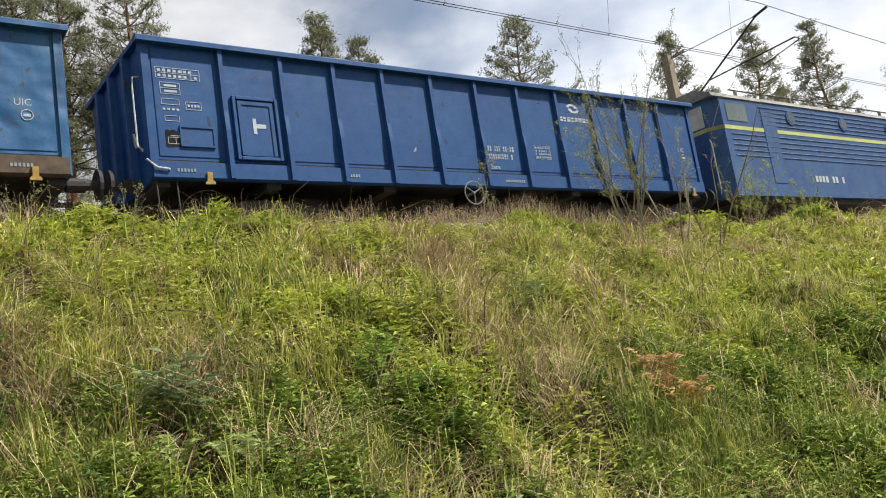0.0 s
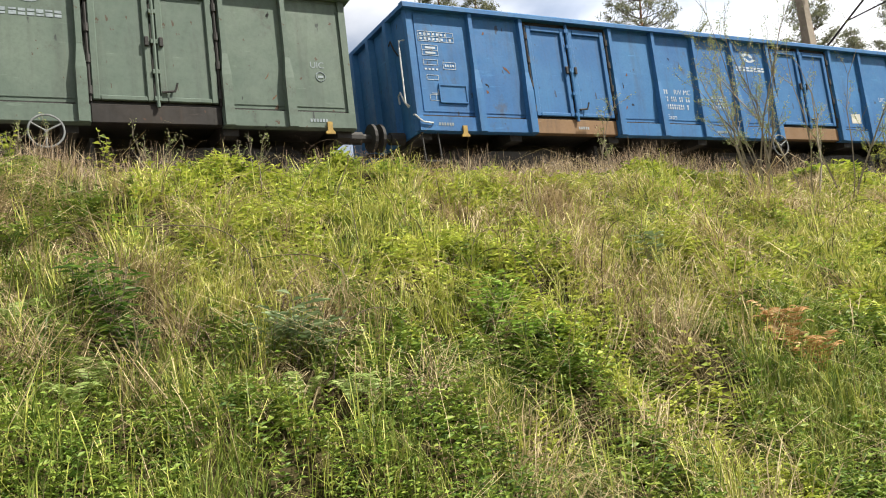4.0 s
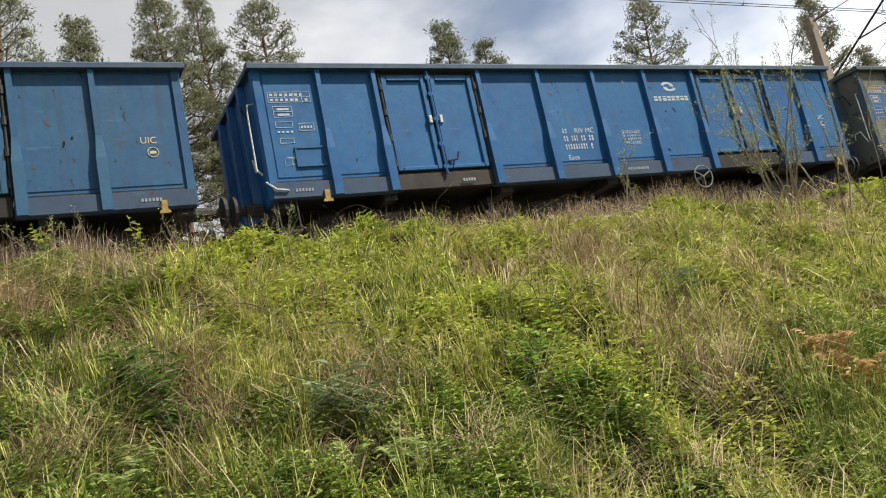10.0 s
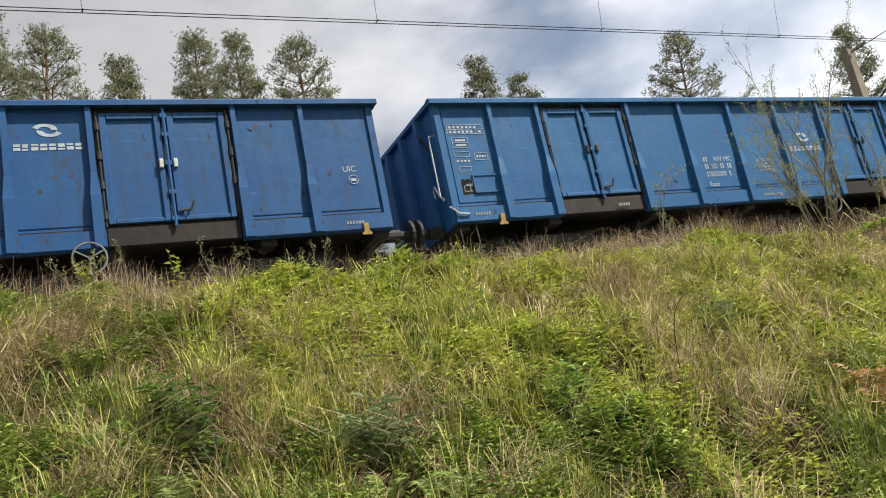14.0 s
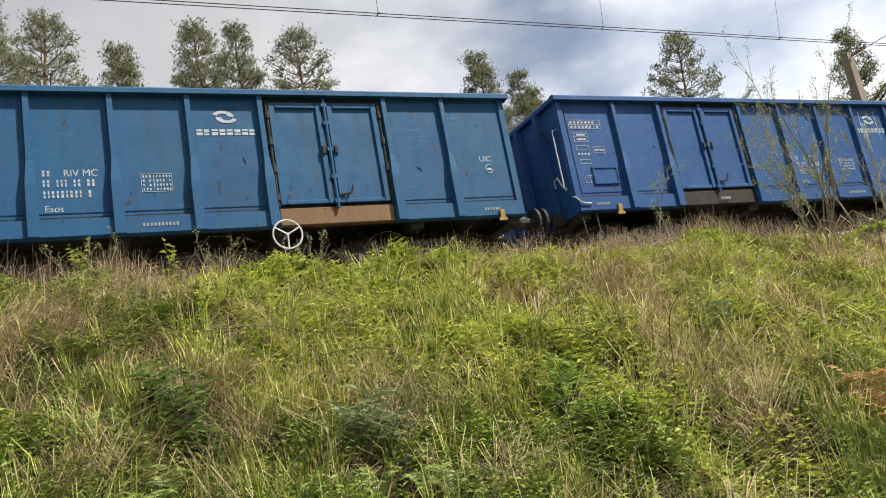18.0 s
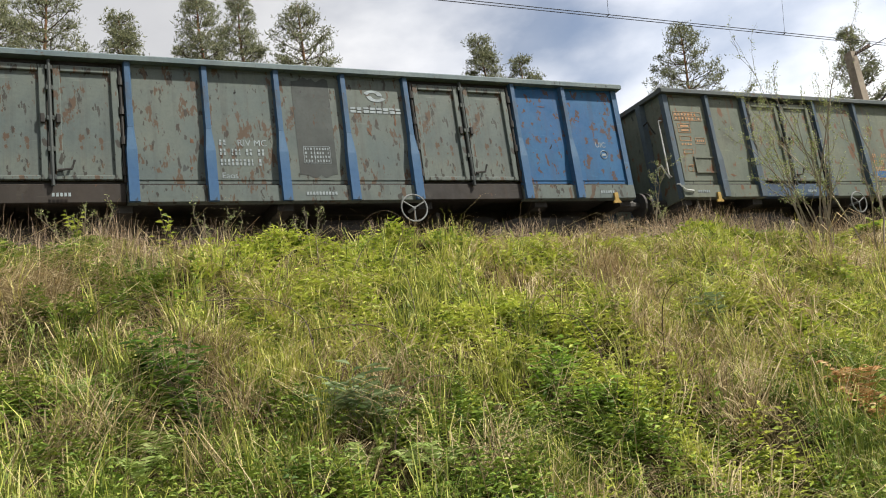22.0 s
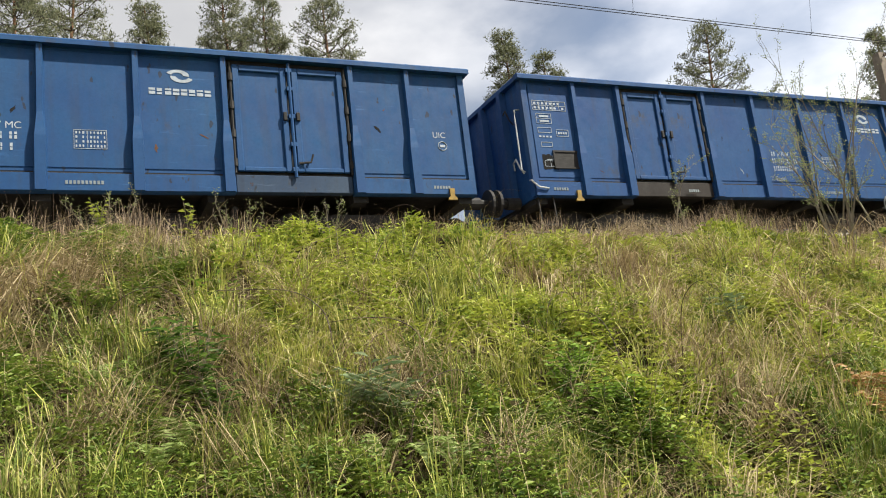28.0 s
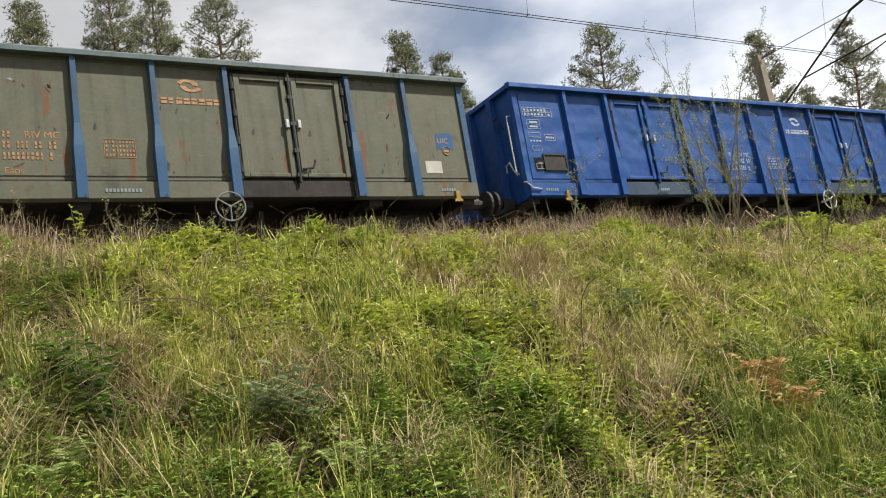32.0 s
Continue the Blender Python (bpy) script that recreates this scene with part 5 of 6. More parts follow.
def wagon(k, plain_sides=False, main=None, rib=None, door=None, rail=None, mark=WHITE, sill=None, panels=None, label="", white_locks=False, wheel_x=2.0, fields=(), graffiti=False, logo_drop=0.0, runs=False, sticker=0.0, step_col=None):
    """One high-sided open wagon; origin on the rail under its middle."""
    w = tagged(new("freight_wagon"), label, "wagon", "wagons of the freight train")
    rib, door, rail, sill, panels = rib or main, door or main, rail or (DULLRAIL if sill is SILLGREY else main), sill or main, panels or {}
    wheelsets = []
    narrow = k in NARROW
    ribs = RIBS_PLAIN if plain_sides else RIBS_NARROW if narrow else RIBS_DOORS
    put("top_rail", shared("top_rail", b_top_rail), rail, w)
    put("floor", shared("floor", b_floor), DARK, w)
    put("far_side_wall", shared("far_side", b_far_side), main, w)
    put("seam", shared("seam", lambda bm: box(bm, -6.4, 6.4, -1.372, -1.31, 1.285, 1.345)), DARK, w)
    put("underframe", shared("underframe", b_underframe), DARK, w)
    put("air_tank", shared("air_tank", b_tank), DARK, w)
    edges = [-6.36, *ribs, 6.36]
    gaps = [] if plain_sides else [2, 7]
    n = 0
    for i, (a, b) in enumerate(zip(edges, edges[1:])):
        if i in gaps:
            # black sheet behind the leaves: the shade of the door gaps as colour
            put("door_gap_shade", shared("gap_shade", b_panel, a, b), DARK, w, pose(0, 0.02, 0))
            put("door_sill", shared("door_sill", b_door_sill, a + 0.1, b - 0.1), step_col or DOORSILL, w)
            lw = (b - a) / 2 - 0.17
            for q, x0 in enumerate((a + 0.13, (a + b) / 2 + 0.04)):
                leaf = put("door", shared("door", b_door, round(lw, 3)), door, w, pose(x0, 0, 0))
                put("door_panel", shared("door_field", b_door_field, round(lw, 3)), panels.get(("d", i, q), door), leaf)
                put("hinge", shared("hinge", b_hinge_bar), DARK, w, pose(a + 0.1 if q == 0 else b - 0.1, 0, 0))
                put("handle", shared("handle", b_handle), LOCKWHITE if white_locks else DARK, leaf, pose(lw - 0.06 if q == 0 else 0.06, 0, 2.25), "white lock plate" if white_locks else "")
            put("lock_bar", shared("lock_bar", b_lock_bar), rib if rib is main else SMEAR, w, pose((a + b) / 2, 0, 0))
            put("latch", shared("latch", b_latch), DARK, w, pose((a + b) / 2 + 0.18, 0, 1.5))
        else:
            put("panel", shared("panel", b_panel, a, b), panels.get(n, main), w)
            n += 1
    if plain_sides:
        put("hatch_frame", shared("hatch_frame", lambda bm: [box(bm, p, q, -1.44, -1.386, r, s, 0.01) for p, q, r, s in ((-5.12, -5.06, 1.36, 2.42), (-4.40, -4.34, 1.36, 2.42), (-5.06, -4.40, 2.36, 2.42), (-5.06, -4.40, 1.36, 1.42))]), main, w)
        ht = put("hatch", shared("hatch", lambda bm: (box(bm, -5.03, -4.43, -1.41, -1.386, 1.44, 2.34), [box(bm, p, q, -1.425, -1.4105, r, s) for p, q, r, s in ((-5.03, -4.97, 1.44, 2.34), (-4.49, -4.43, 1.44, 2.34), (-4.97, -4.49, 2.28, 2.34))])), main, w)
        # black plate added behind the hatch, painting the shadow line inside its frame
        put("hatch_gap_shade", shared("hatch_gap_shade", lambda bm: box(bm, -5.06, -4.40, -1.3925, -1.3865, 1.42, 2.36)), DARK, w)
        if k == 1:
            put("hatch_mark", shared("hatch_mark", lambda bm: (box(bm, -4.80, -4.74, -1.416, -1.4115, 1.80, 2.06), box(bm, -4.739, -4.58, -1.416, -1.4115, 1.90, 1.97))), WHITE, ht)
        put("side_sill", shared("sill", b_sill, -6.45, 6.45), sill, w)
        for x in ribs:
            put("rib", shared("rib_plain", b_rib, 0.07, 0.075), rib, w, pose(x, 0, 0))
    else:
        for a, b in ((-6.45, ribs[1] + 0.09), (ribs[2] - 0.09, ribs[6] + 0.09), (ribs[7] - 0.09, 6.45)):
            put("side_sill", shared("sill", b_sill, a, b), sill, w)
        for x in ribs:
            put("rib", shared("rib", b_rib), rib, w, pose(x, 0, 0))
    for s in (-1, 1):
        put("corner_post", shared("corner", b_corner, s), rib, w)
        ew = put("end_wall", shared("end", b_end), main, w, pose(6.44 * s, 0, 0))
        for y in (-0.75, 0.0, 0.75):
            put("end_post", shared("end_post", b_end_post), rib, ew, pose(0, y, 0, 0, 0, 0 if s > 0 else 180))
        for y in (-0.875, 0.875):
            put("buffer", shared("buffer", b_buffer), DARK, w, pose(6.5 * s, y, 1.05, 0, 0, 0 if s > 0 else 180))
        put("coupling", shared("coupling", b_coupling), DARK, w, pose(6.5 * s, 0, 1.0, 0, 0, 0 if s > 0 else 180))
        put("jack_pad", shared("jack", b_jack), YELLOW, w, pose(-5.62 if s < 0 else 6.0, 0, 0), "yellow lifting pad")
        bogie(4.5 * s, w, wheelsets)
    put("handrail", shared("handrail", b_handrail), LOCKWHITE, w, pose(-6.52, -1.30, 0), "white handrail at the corner")
    put("handrail", shared("handrail", b_handrail), LOCKWHITE, w, pose(6.52, 1.30, 0, 0, 0, 180), "white handrail at the corner")
    put("grab_iron", shared("grab", b_grab), DARK, w, pose(-6.50, -1.05, 0))
    put("grab_iron", shared("grab", b_grab), LOCKWHITE, w, pose(-6.50, -1.2, -0.95), "white grab iron")
    put("grab_iron", shared("low_grab", b_low_grab), LOCKWHITE, w, pose(-6.42, 0, 0), "white grab iron")
    put("step", shared("step", b_step), DARK, w, pose(-6.25, 0, 0))
    put("brake_wheel", shared("brake_wheel", b_brake_wheel), WHEELGREY if k not in (16, 24, 26) else LOCKWHITE, w, pose(wheel_x, 0, 0.88))
    put("label_box", shared("label_box", b_label_box), DARK if k % 3 == 2 else door, w, pose(-5.72, 0, 1.55))
    # lettering
    nx = -0.93 if not plain_sides else 0.02
    nz, lx, tx = 1.87, 2.55 if plain_sides else 1.62 if narrow else 1.86, 1.25 if plain_sides else 0.34 if narrow else 0.42
    if not plain_sides:
        tagged(put("class_marking", RIV, mark, w, pose(nx + 0.26, -1.389, nz + 0.05)), kind="stuff")
        tagged(put("number_marking", shared("prefix", b_bars, 1, 0.09, 0.085, 0.06, 5), mark, w, pose(nx, 0, nz + 0.14)), kind="stuff")
    tagged(put("class_marking", EAOS, mark, w, pose(nx, -1.389, nz - 0.46)), kind="stuff")
    tagged(put("number_marking", shared("number", b_bars, 2, 0.75, 0.10, 0.06, 3), mark, w, pose(nx, 0, nz)), kind="stuff")
    tagged(put("data_table", shared("table", b_data_table), mark, w, pose(tx, 0, 1.66)), kind="stuff")
    put("operator_sign", shared("swoosh", b_swoosh), mark, w, pose(lx, 0, 2.82 + logo_drop))
    tagged(put("operator_name", shared("name", b_name_bars), mark, w, pose(lx, 0, 2.57 + logo_drop)), kind="stuff")
    tagged(put("class_marking", UIC, mark, w, pose(5.80, -1.389, 2.02)), kind="stuff")
    put("class_ring", shared("uic_ring", b_uic_ring), mark, w, pose(5.96, 0, 1.88))
    tagged(put("load_table", shared("load_table", b_load_table), mark, w, pose(-6.27, 0, 1.32)), kind="stuff")
    tagged(put("sill_lettering", shared("sill_marks", b_sill_marks), FADEDMARK, w), kind="stuff")
    for q, (x0, x1, z0, z1, fm) in enumerate(fields):
        put("paint_field", shared("field", b_colour_field, x0, x1, z0, z1), fm, w)
    if k in (1, 6, 12, 16, 20, 21, 23, 24, 26):
        put("paint_field", shared("field", b_colour_field, -6.21, -5.88, 1.53, 1.80), STAIN, w, None, "black painted field")
    rs = random.Random(300 + k)
    worn = 20 if rib is not main or sill is not main else 14
    for q in range(4 if plain_sides else worn):
        b = rs.randrange(len(ribs) - 1)
        if not plain_sides and b in (1, 6):
            continue
        cx, cz = rs.uniform(ribs[b] + 0.2, ribs[b + 1] - 0.2), rs.uniform(1.5, 3.0)
        put("paint_chip", shared("chip", b_chip, rs.randrange(5)), rs.choice((STAIN, RUSTSPOT, RUSTSPOT)) if rs.random() < 0.94 else FADEDMARK, w, pose(cx, 0, cz) @ Matrix.Rotation(rs.uniform(0, 3.1), 4, "Y") @ Matrix.Diagonal((rs.uniform(0.5, 2.6), 1, rs.uniform(0.2, 0.9), 1)))
    if runs:
        for q in range(10):
            x = rs.uniform(1.34, 2.36) if q < 6 else rs.uniform(4.6, 5.3)
            put("paint_run", shared("run", b_run, rs.randrange(4)), WHITE, w, pose(x, 0, 3.02 if q % 3 else 2.75) @ Matrix.Diagonal((rs.uniform(0.5, 1.4), 1, rs.uniform(0.3, 1.0), 1)))
    if sticker:
        put("paper_sticker", shared("sticker", b_sticker), PALEWALL, w, pose(sticker, 0, 1.58), "pale paper sticker")
    if k == 17:
        put("soot_mark", shared("soot", b_soot), STAIN, w, pose(4.9, 0, 1.37), "black soot mark above the sill")
    if graffiti:
        put("scrawl", shared("graffiti", b_graffiti), SCRAWL, w, None, "yellow sprayed scrawl")
    return w, wheelsets


DULLRAIL = paint("rail_dull_blue", dull(60, 86, 114), dull(80, 104, 126), 0.1, 0.4, seed=49)
SMEAR = paint("soot_smear", dull(60, 66, 66), dull(84, 92, 90), 0.2, 0.6, seed=47)
SILLGREY = paint("sill_grey_blue", dull(56, 82, 114), dull(76, 98, 122), 0.2, 0.45, seed=50)
SILLTAN = paint("sill_tan_grey", dull(112, 104, 92), dull(132, 120, 104), 0.3, 0.4, seed=51)
DOORSILL = paint("door_sill_brown", dull(40, 35, 32), dull(62, 53, 45), 0.3, 0.5, seed=52)
WOODSILL = paint("door_sill_tan", dull(140, 108, 74), dull(158, 124, 88), 0.1, 0.35, seed=53)
RUSTSPOT = plain("rust_spot", (0.11, 0.055, 0.03), 0.9, vary=0.4, scale=40)
BLUERIB = paint("rib_blue", dull(72, 92, 112), dull(94, 108, 116), 0.2, 0.5, seed=40)
OLIVE = [paint("olive_paint", dull(116, 119, 106), dull(138, 137, 120), 0.42, 0.4, seed=41, flake=4.0, fleck=(0.20, 0.10, 0.04)), paint("olive_grey_paint", dull(110, 113, 102), dull(130, 129, 114), 0.35, 0.4, seed=42, flake=5.0)]
RAILDARK = paint("rail_dark_grey_green", dull(78, 88, 92), dull(98, 106, 104), 0.25, 0.4, seed=54)
STRONGRIB = paint("rib_strong_blue", dull(58, 104, 152), dull(80, 118, 150), 0.25, 0.45, seed=46)
BLUEFIELD = paint("blue_field", dull(50, 105, 165), dull(70, 120, 165), 0.1, 0.3, seed=43)
TAN = paint("tan_paint", dull(128, 114, 90), dull(145, 128, 100), 0.25, 0.35, seed=44)
TOPGREY = paint("rail_grey_blue", dull(100, 120, 128), dull(128, 142, 142), 0.1, 0.4, seed=45)


def blue(k, c, f, **kw):
    tone = lambda v: tuple(p * q for p, q in zip(lin(*v), (0.305, 0.56, 0.525)))
    kw["grime"] = 1.25 * kw.get("grime", 0.3)
    return paint("blue_paint", tone(c), tone(f), seed=k, **kw)


NEWBLUE = "clean royal-blue open wagon with plain ribbed sides and a small hatch"
WORN = "weathered blue open wagon with two double doors"
SPECS = {
    1: dict(plain_sides=True, main=blue(1, (34, 84, 160), (46, 100, 172), grime=0.12, dents=0.12), label=NEWBLUE, wheel_x=-0.6),
    2: dict(main=blue(2, (50, 98, 168), (80, 126, 184), rust=0.25, grime=0.42, dents=0.62), sill=GRIMY, label="scuffed and dented blue open wagon with a rusty sill"),
    3: dict(main=paint("rusty_olive", dull(142, 140, 120), dull(160, 153, 130), 0.86, 0.3, seed=3, flake=2.2, rustcol=(0.15, 0.075, 0.035), stretch=(0.7, 1, 1.0), fleck=(0.09, 0.045, 0.02)), rib=BLUERIB, sill=SILLTAN, rail=RAILDARK, fields=((0.14, 1.12, 1.34, 1.45, BLUEFIELD),), mark=CREAM, label="rust-flaked olive open wagon with blue ribs"),
    4: dict(sticker=4.85, step_col=WOODSILL, main=blue(4, (72, 118, 188), (94, 138, 202), grime=0.3), label="faded light-blue open wagon with double doors"),
    5: dict(main=paint("grey_green_paint", dull(100, 118, 106), dull(122, 138, 124), 0.15, 0.4, seed=5), mark=FADEDMARK, label="grey-green open wagon with faded markings"),
    6: dict(plain_sides=True, main=blue(6, (44, 104, 186), (58, 120, 198), grime=0.15, dents=0.12), label="bright blue open wagon with plain ribbed sides and a hatch"),
    7: dict(main=OLIVE[1], rib=BLUERIB, sill=GRIMY, rail=RAILDARK, mark=CREAM, label="olive-grey open wagon with blue ribs", wheel_x=-2.1, fields=((-1.15, -0.1, 1.38, 1.62, BLUEFIELD), (-6.0, -5.5, 1.36, 1.5, BLUEFIELD))),
    8: dict(step_col=GRIMY, main=OLIVE[0], rib=BLUERIB, sill=SILLTAN, rail=RAILDARK, mark=CREAM, graffiti=True, label="olive open wagon with yellow scrawls and a blue lettering field", fields=((-6.3, -5.5, 1.95, 2.75, BLUEFIELD), (-1.08, -0.7, 1.4, 1.55, BLUEFIELD), (4.72, 5.2, 1.36, 1.46, BLUEFIELD), (5.6, 6.3, 1.35, 1.46, BLUEFIELD))),
    9: dict(main=blue(9, (36, 104, 176), (56, 122, 186), grime=0.3), white_locks=True, sill=SILLGREY, label="strong blue open wagon with white door locks"),
    10: dict(main=blue(10, (62, 100, 154), (84, 118, 160), grime=0.45, rust=0.1), sill=SILLGREY, mark=CREAM, label="grimy grey-blue open wagon with double doors"),
    11: dict(main=blue(11, (44, 94, 156), (60, 108, 158), grime=0.42, rust=0.05), mark=CREAM, sill=SILLGREY, label="blue open wagon with greyed sill and rust spots"),
    12: dict(logo_drop=-0.45, main=blue(12, (54, 112, 184), (70, 126, 192), grime=0.22, rust=0.05), label="blue open wagon scratched along its panels"),
    13: dict(main=blue(13, (48, 98, 170), (64, 112, 178), grime=0.4, rust=0.15), white_locks=True, label="scratched blue open wagon with white door locks"),
    14: dict(main=blue(14, (46, 92, 154), (66, 108, 158), grime=0.45, rust=0.1), sill=SILLGREY, label=WORN),
    15: dict(main=blue(15, (44, 92, 170), (58, 106, 178), grime=0.25), runs=True, label="blue open wagon with white runs down its panels", wheel_x=-1.3),
    16: dict(step_col=WOODSILL, main=blue(16, (42, 100, 162), (58, 114, 166), grime=0.35), label="dull blue open wagon with a brown door sill", wheel_x=2.3),
    17: dict(main=blue(17, (44, 96, 168), (56, 110, 178), grime=0.4), label="blue open wagon with dark stains at a rib", wheel_x=-1.2),
    18: dict(step_col=SILLGREY, main=paint("rusty_green_olive", dull(108, 119, 108), dull(128, 132, 116), 0.56, 0.35, seed=18, flake=4.6, stretch=(1.15, 1, 0.62), tilt=0.5, rustcol=(0.115, 0.05, 0.022)), rib=BLUERIB, rail=RAILDARK, fields=((-0.98, -0.4, 1.46, 1.62, BLUEFIELD),), mark=ORANGE, label="olive open wagon with rust flecks and blue ribs", wheel_x=-1.9),
    19: dict(main=paint("flaking_olive", dull(98, 112, 112), dull(118, 126, 118), 0.6, 0.5, seed=19, flake=6.5, stretch=(1.3, 1, 0.55), tilt=0.4, rustcol=(0.07, 0.04, 0.022), fleck=(0.025, 0.02, 0.016)), rib=STRONGRIB, rail=TOPGREY, mark=FADEDMARK, fields=((0.25, 0.85, 1.45, 3.05, SMEAR),), label="flaking grey-green open wagon with blue ribs and blue end panels",
             panels={6: blue(191, (44, 100, 164), (66, 116, 168), rust=0.6), 7: blue(192, (44, 100, 164), (66, 116, 168), rust=0.6)}),
    20: dict(door=blue(201, (52, 102, 154), (68, 116, 154), grime=0.4, rust=0.1), main=blue(20, (44, 102, 168), (58, 116, 172), grime=0.42, rust=0.1, dents=0.4), mark=FADEDMARK, label="dull teal-blue open wagon with dented panels and faint markings"),
    21: dict(sticker=4.85, main=blue(21, (42, 90, 164), (58, 104, 172), grime=0.35, dents=0.61), white_locks=True, label="blue open wagon with white door locks and dented doors"),
    22: dict(main=blue(22, (64, 100, 148), (84, 118, 154), grime=0.4, rust=0.1), sill=SILLGREY, rail=TOPGREY, mark=CREAM, label="teal-grey open wagon with a brown sill", wheel_x=0.9),
    23: dict(main=blue(23, (42, 86, 158), (56, 100, 166), grime=0.35), label=WORN),
    24: dict(step_col=SILLGREY, main=blue(24, (46, 92, 160), (60, 106, 168), grime=0.25), label="evenly blue open wagon with double doors", wheel_x=-1.8),
    25: dict(main=blue(25, (52, 112, 168), (74, 128, 170), rust=0.3, grime=0.3), door=TAN, sill=SILLTAN, rail=TAN, mark=FADEDMARK, label="open wagon patched in blue and tan panels", panels={1: TAN, 5: TAN, ("d", 2, 0): TAN},
             fields=((-1.15, -0.1, 1.38, 2.05, TAN), (0.1, 1.15, 1.38, 2.0, TAN), (1.36, 2.36, 1.38, 2.3, BLUEFIELD), (-6.2, -5.5, 1.38, 1.55, BLUEFIELD), (-3.88, -3.62, 1.46, 2.9, BLUEFIELD))),
    26: dict(step_col=SILLGREY, main=blue(26, (30, 86, 184), (42, 104, 192), grime=0.2, dents=0.62), white_locks=True, label="dented royal-blue open wagon with white door locks"),
    27: dict(sticker=5.66, fields=((5.78, 6.12, 1.9, 2.2, BLUEFIELD),), main=paint("streaked_olive", dull(112, 116, 100), dull(130, 128, 108), 0.55, 0.4, seed=27, flake=3.0, stretch=(1.6, 1, 0.3), rustcol=(0.15, 0.065, 0.03)), rib=STRONGRIB, rail=TOPGREY, mark=ORANGE, white_locks=True, label="olive open wagon streaked with rust, with blue ribs"),
}
TRAIN = [(k, *wagon(k, **SPECS[k])) for k in sorted(SPECS)]


# ---- electric locomotive at the head of the train ----
LOCOBLUE = paint("loco_blue", dull(52, 94, 156), dull(74, 114, 166), 0.08, 0.4, seed=60, dents=0.1)


def loco_section():
    """One box-bodied section; origin on the rail under its middle, 15.6 m long."""
    w = tagged(new("locomotive"), "blue electric locomotive with a yellow stripe and grey roof", "locomotive", "sections of the locomotive")
    half, wheelsets = 7.6, []
    bm = bmesh.new()
    outline = [(-half, -1.1), (-half + 0.25, -1.42), (half - 0.25, -1.42), (half, -1.1), (half, 1.1), (half - 0.25, 1.42), (-half + 0.25, 1.42), (-half, 1.1)]
    prism(bm, outline, "z", 1.0, 3.55)
    body = part("body", bm, LOCOBLUE, w)
    bm = bmesh.new()
    prism(bm, [(-1.45, 3.552), (-1.40, 3.66), (-0.95, 3.86), (0.95, 3.86), (1.40, 3.66), (1.45, 3.552)], "x", -half - 0.06, half + 0.06)
    part("roof", bm, GREYROOF, w)
    bm = bmesh.new()
    box(bm, -half + 0.27, half - 0.27, -1.428, -1.4215, 2.72, 2.82)
    part("stripe", bm, LIME, body)
    bm = bmesh.new()
    v = [bm.verts.new(p) for p in ((-half - 0.004, -1.1, 2.72), (-half + 0.246, -1.424, 2.72), (-half + 0.246, -1.424, 2.82), (-half - 0.004, -1.1, 2.82))]
    bm.faces.new(v)
    bmesh.ops.solidify(bm, geom=bm.faces[:], thickness=0.004)
    box(bm, -half - 0.008, -half - 0.002, -1.09, 1.1, 2.72, 2.82)
    part("end_stripe", bm, LIME, body)
    bm = bmesh.new()
    box(bm, -half - 0.012, -half - 0.002, -1.05, 1.05, 2.86, 3.42, 0.0)
    part("end_panel", bm, PALEWALL, body)
    for z in (3.40, 3.28, 3.16, 3.04, 2.92, 2.60, 2.46, 2.32, 2.18, 2.04):
        bm = bmesh.new()
        x0 = -half + (1.9 if z > 2.7 else 0.5)
        prism(bm, [(-1.4215, z - 0.012), (-1.44, z), (-1.4215, z + 0.02)], "x", x0, half - 0.5)
        part("rib_line", bm, LOCOBLUE, body)
    bm = bmesh.new()
    box(bm, -half + 0.45, -half + 1.3, -1.432, -1.4212, 2.95, 3.42, 0.0)
    part("side_panel", bm, TOPGREY, body)
    for x in (-half + 3.3, -half + 6.0, -half + 8.7, -half + 11.4):
        bm = bmesh.new()
        disc(bm, (x, 3.2), 0.2, -1.455, -1.422, 20)
        ph = part("porthole", bm, LOCOBLUE, body)
        bm = bmesh.new()
        disc(bm, (x, 3.2), 0.15, -1.46, -1.4555, 20)
        part("pane", bm, GLASS, ph)
    bm = bmesh.new()
    box(bm, -half + 1.95, -half + 2.55, -1.434, -1.4212, 1.35, 3.35, 0.0)
    part("door", bm, LOCOBLUE, body)
    for i in range(9):
        if i not in (4, 7):
            bm = bmesh.new()
            box(bm, -half + 3.9 + i * 0.17, -half + 4.02 + i * 0.17, -1.432, -1.4215, 1.42, 1.60)
            part("number_bar", bm, WHITE, body)
    bm = bmesh.new()
    for i in range(5):
        box(bm, -6 + i * 2.6, -4.2 + i * 2.6, -0.6, 0.6, 3.861, 4.02 + 0.08 * (i % 2), 0.04)
    for i in range(9):
        tube(bm, [(-5.5 + i * 1.3, -0.75, 3.8), (-5.5 + i * 1.3, -0.75, 4.15)], 0.05, 8)
    part("roof_gear", bm, GREYROOF, w)
    bm = bmesh.new()
    tube(bm, [(-5.8, -0.75, 4.14), (5.2, -0.75, 4.14)], 0.02, 6)
    part("roof_bar", bm, DARK, w)
    bm = bmesh.new()
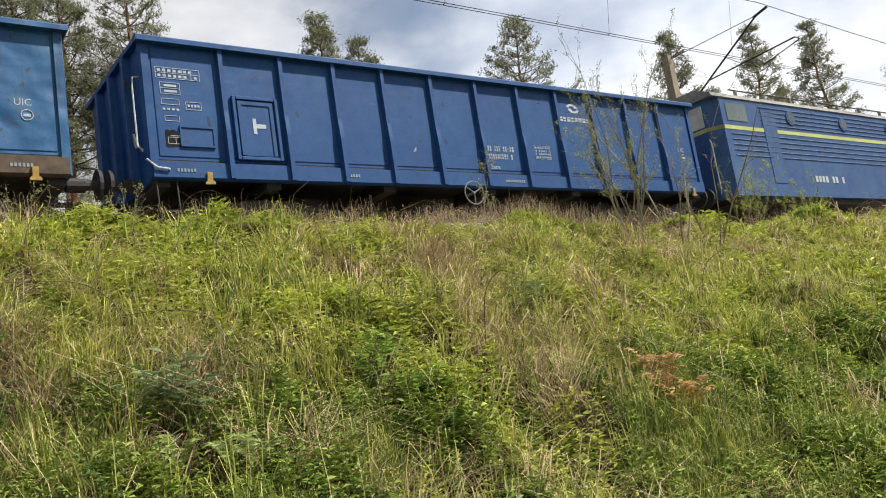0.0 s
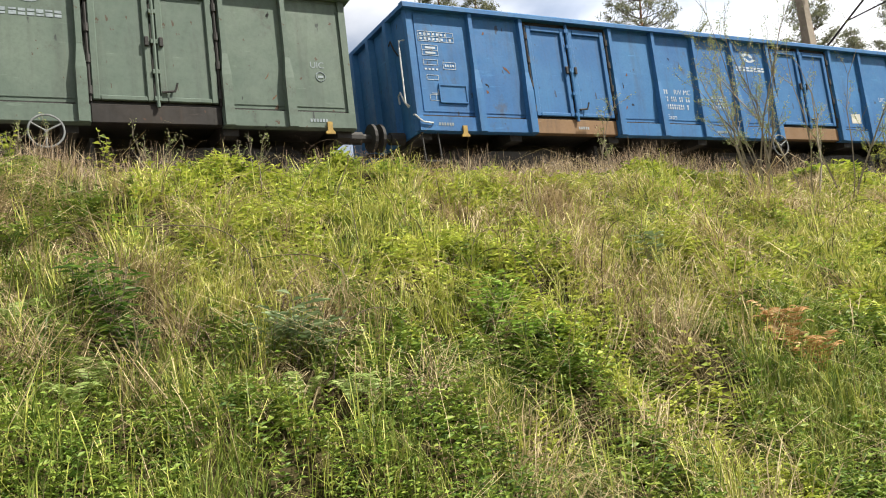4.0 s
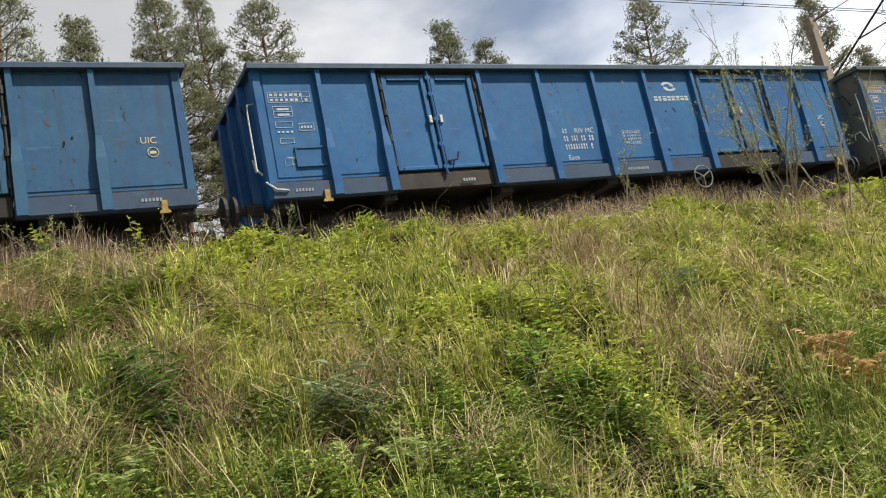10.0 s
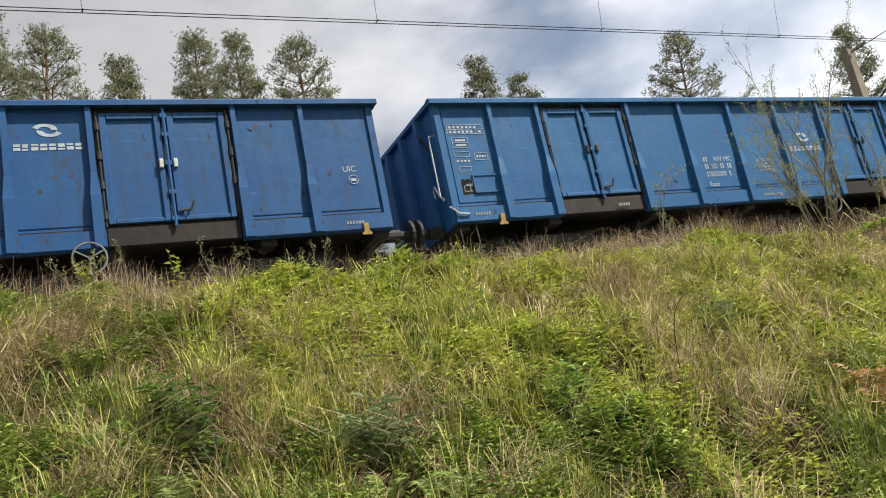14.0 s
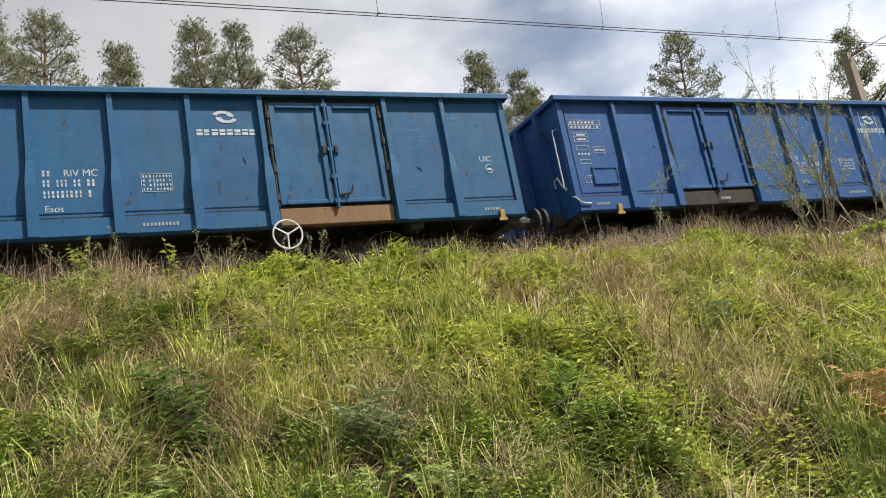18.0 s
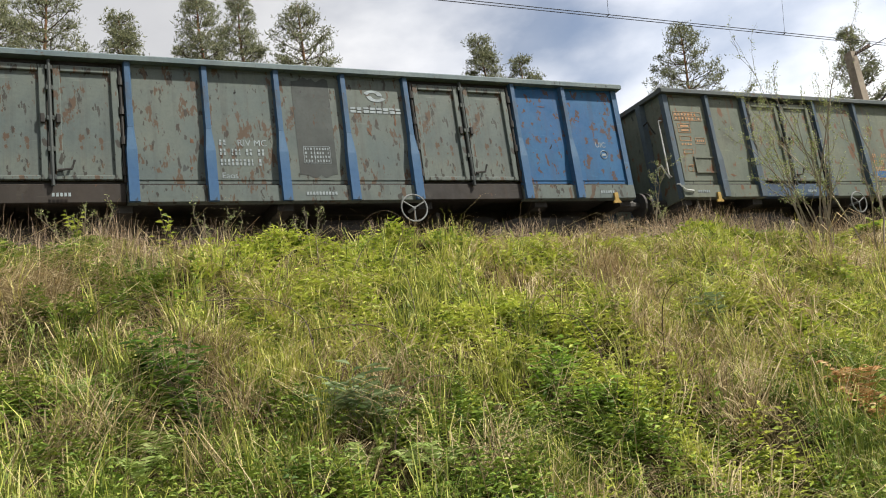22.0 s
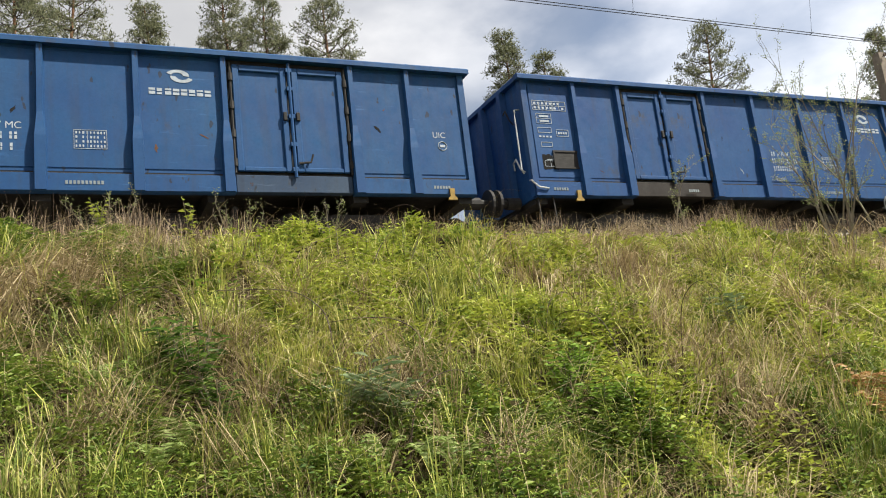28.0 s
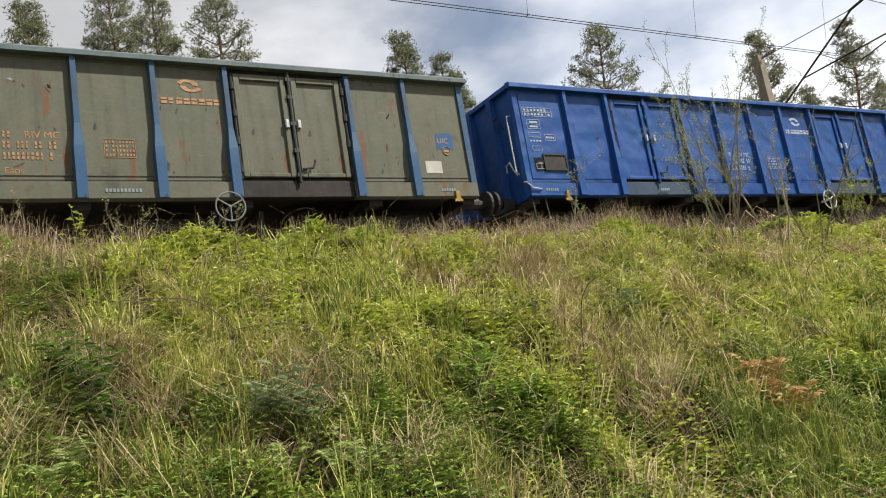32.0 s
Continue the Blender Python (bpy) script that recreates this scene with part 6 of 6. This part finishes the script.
    box(bm, -half + 0.3, half - 0.3, -1.3, 1.3, 0.85, 0.999)
    part("underframe", bm, DARK, w)
    for s in (-1, 1):
        for y in (-0.875, 0.875):
            put("buffer", shared("buffer", b_buffer), DARK, w, pose(7.45 * s, y, 1.05, 0, 0, 0 if s > 0 else 180))
        bogie(4.0 * s, w, wheelsets)
    bm = bmesh.new()
    tube(bm, [(-half - 0.05, -1.15, 1.1), (-half - 0.09, -1.2, 1.2), (-half - 0.09, -1.2, 2.4), (-half - 0.02, -1.12, 2.5)], 0.016, 6)
    part("handrail", bm, WHITE, w)
    return w, wheelsets


LOCOS = [loco_section(), loco_section()]


# ---- the train rolls ----
def reach(t):
    """Travel of the train at t, eased between the rows."""
    ts, xs = [r[0] for r in TRAVEL], [r[1] for r in TRAVEL]
    i = max(0, min(len(ts) - 2, sum(t >= q for q in ts[1:])))
    slope = lambda j: (xs[min(j + 1, len(xs) - 1)] - xs[max(j - 1, 0)]) / (ts[min(j + 1, len(ts) - 1)] - ts[max(j - 1, 0)])
    h = ts[i + 1] - ts[i]
    u = (t - ts[i]) / h
    return xs[i] * (1 + 2 * u) * (1 - u) ** 2 + xs[i + 1] * u * u * (3 - 2 * u) + h * (slope(i) * u * (1 - u) ** 2 - slope(i + 1) * u * u * (1 - u))


def motions():
    stops = [0.5 * i for i in range(65)]
    cars = [(w, ws, -PITCH * k - 6.55) for k, w, ws in TRAIN] + [(LOCOS[0][0], LOCOS[0][1], -13.1 + 7.65), (LOCOS[1][0], LOCOS[1][1], -13.1 + 7.65 + 16.2)]
    for w, ws, off in cars:
        walk(w, [(t, pose(reach(t) + off, TRACK_Y, RAIL_Z)) for t in stops])
        near = [i / 30 for i in range(0, 961) if -12 < reach(i / 30) + off < 45]
        if not near:
            continue
        turns = sorted({0.0, 32.0, *near})
        first = reach(near[0])
        for ob, d in ws:
            walk(ob, [(t, pose(d, 0, 0.46) @ Matrix.Rotation((min(max(reach(t), first), reach(near[-1])) - first) / 0.46, 4, "Y")) for t in turns])


motions()
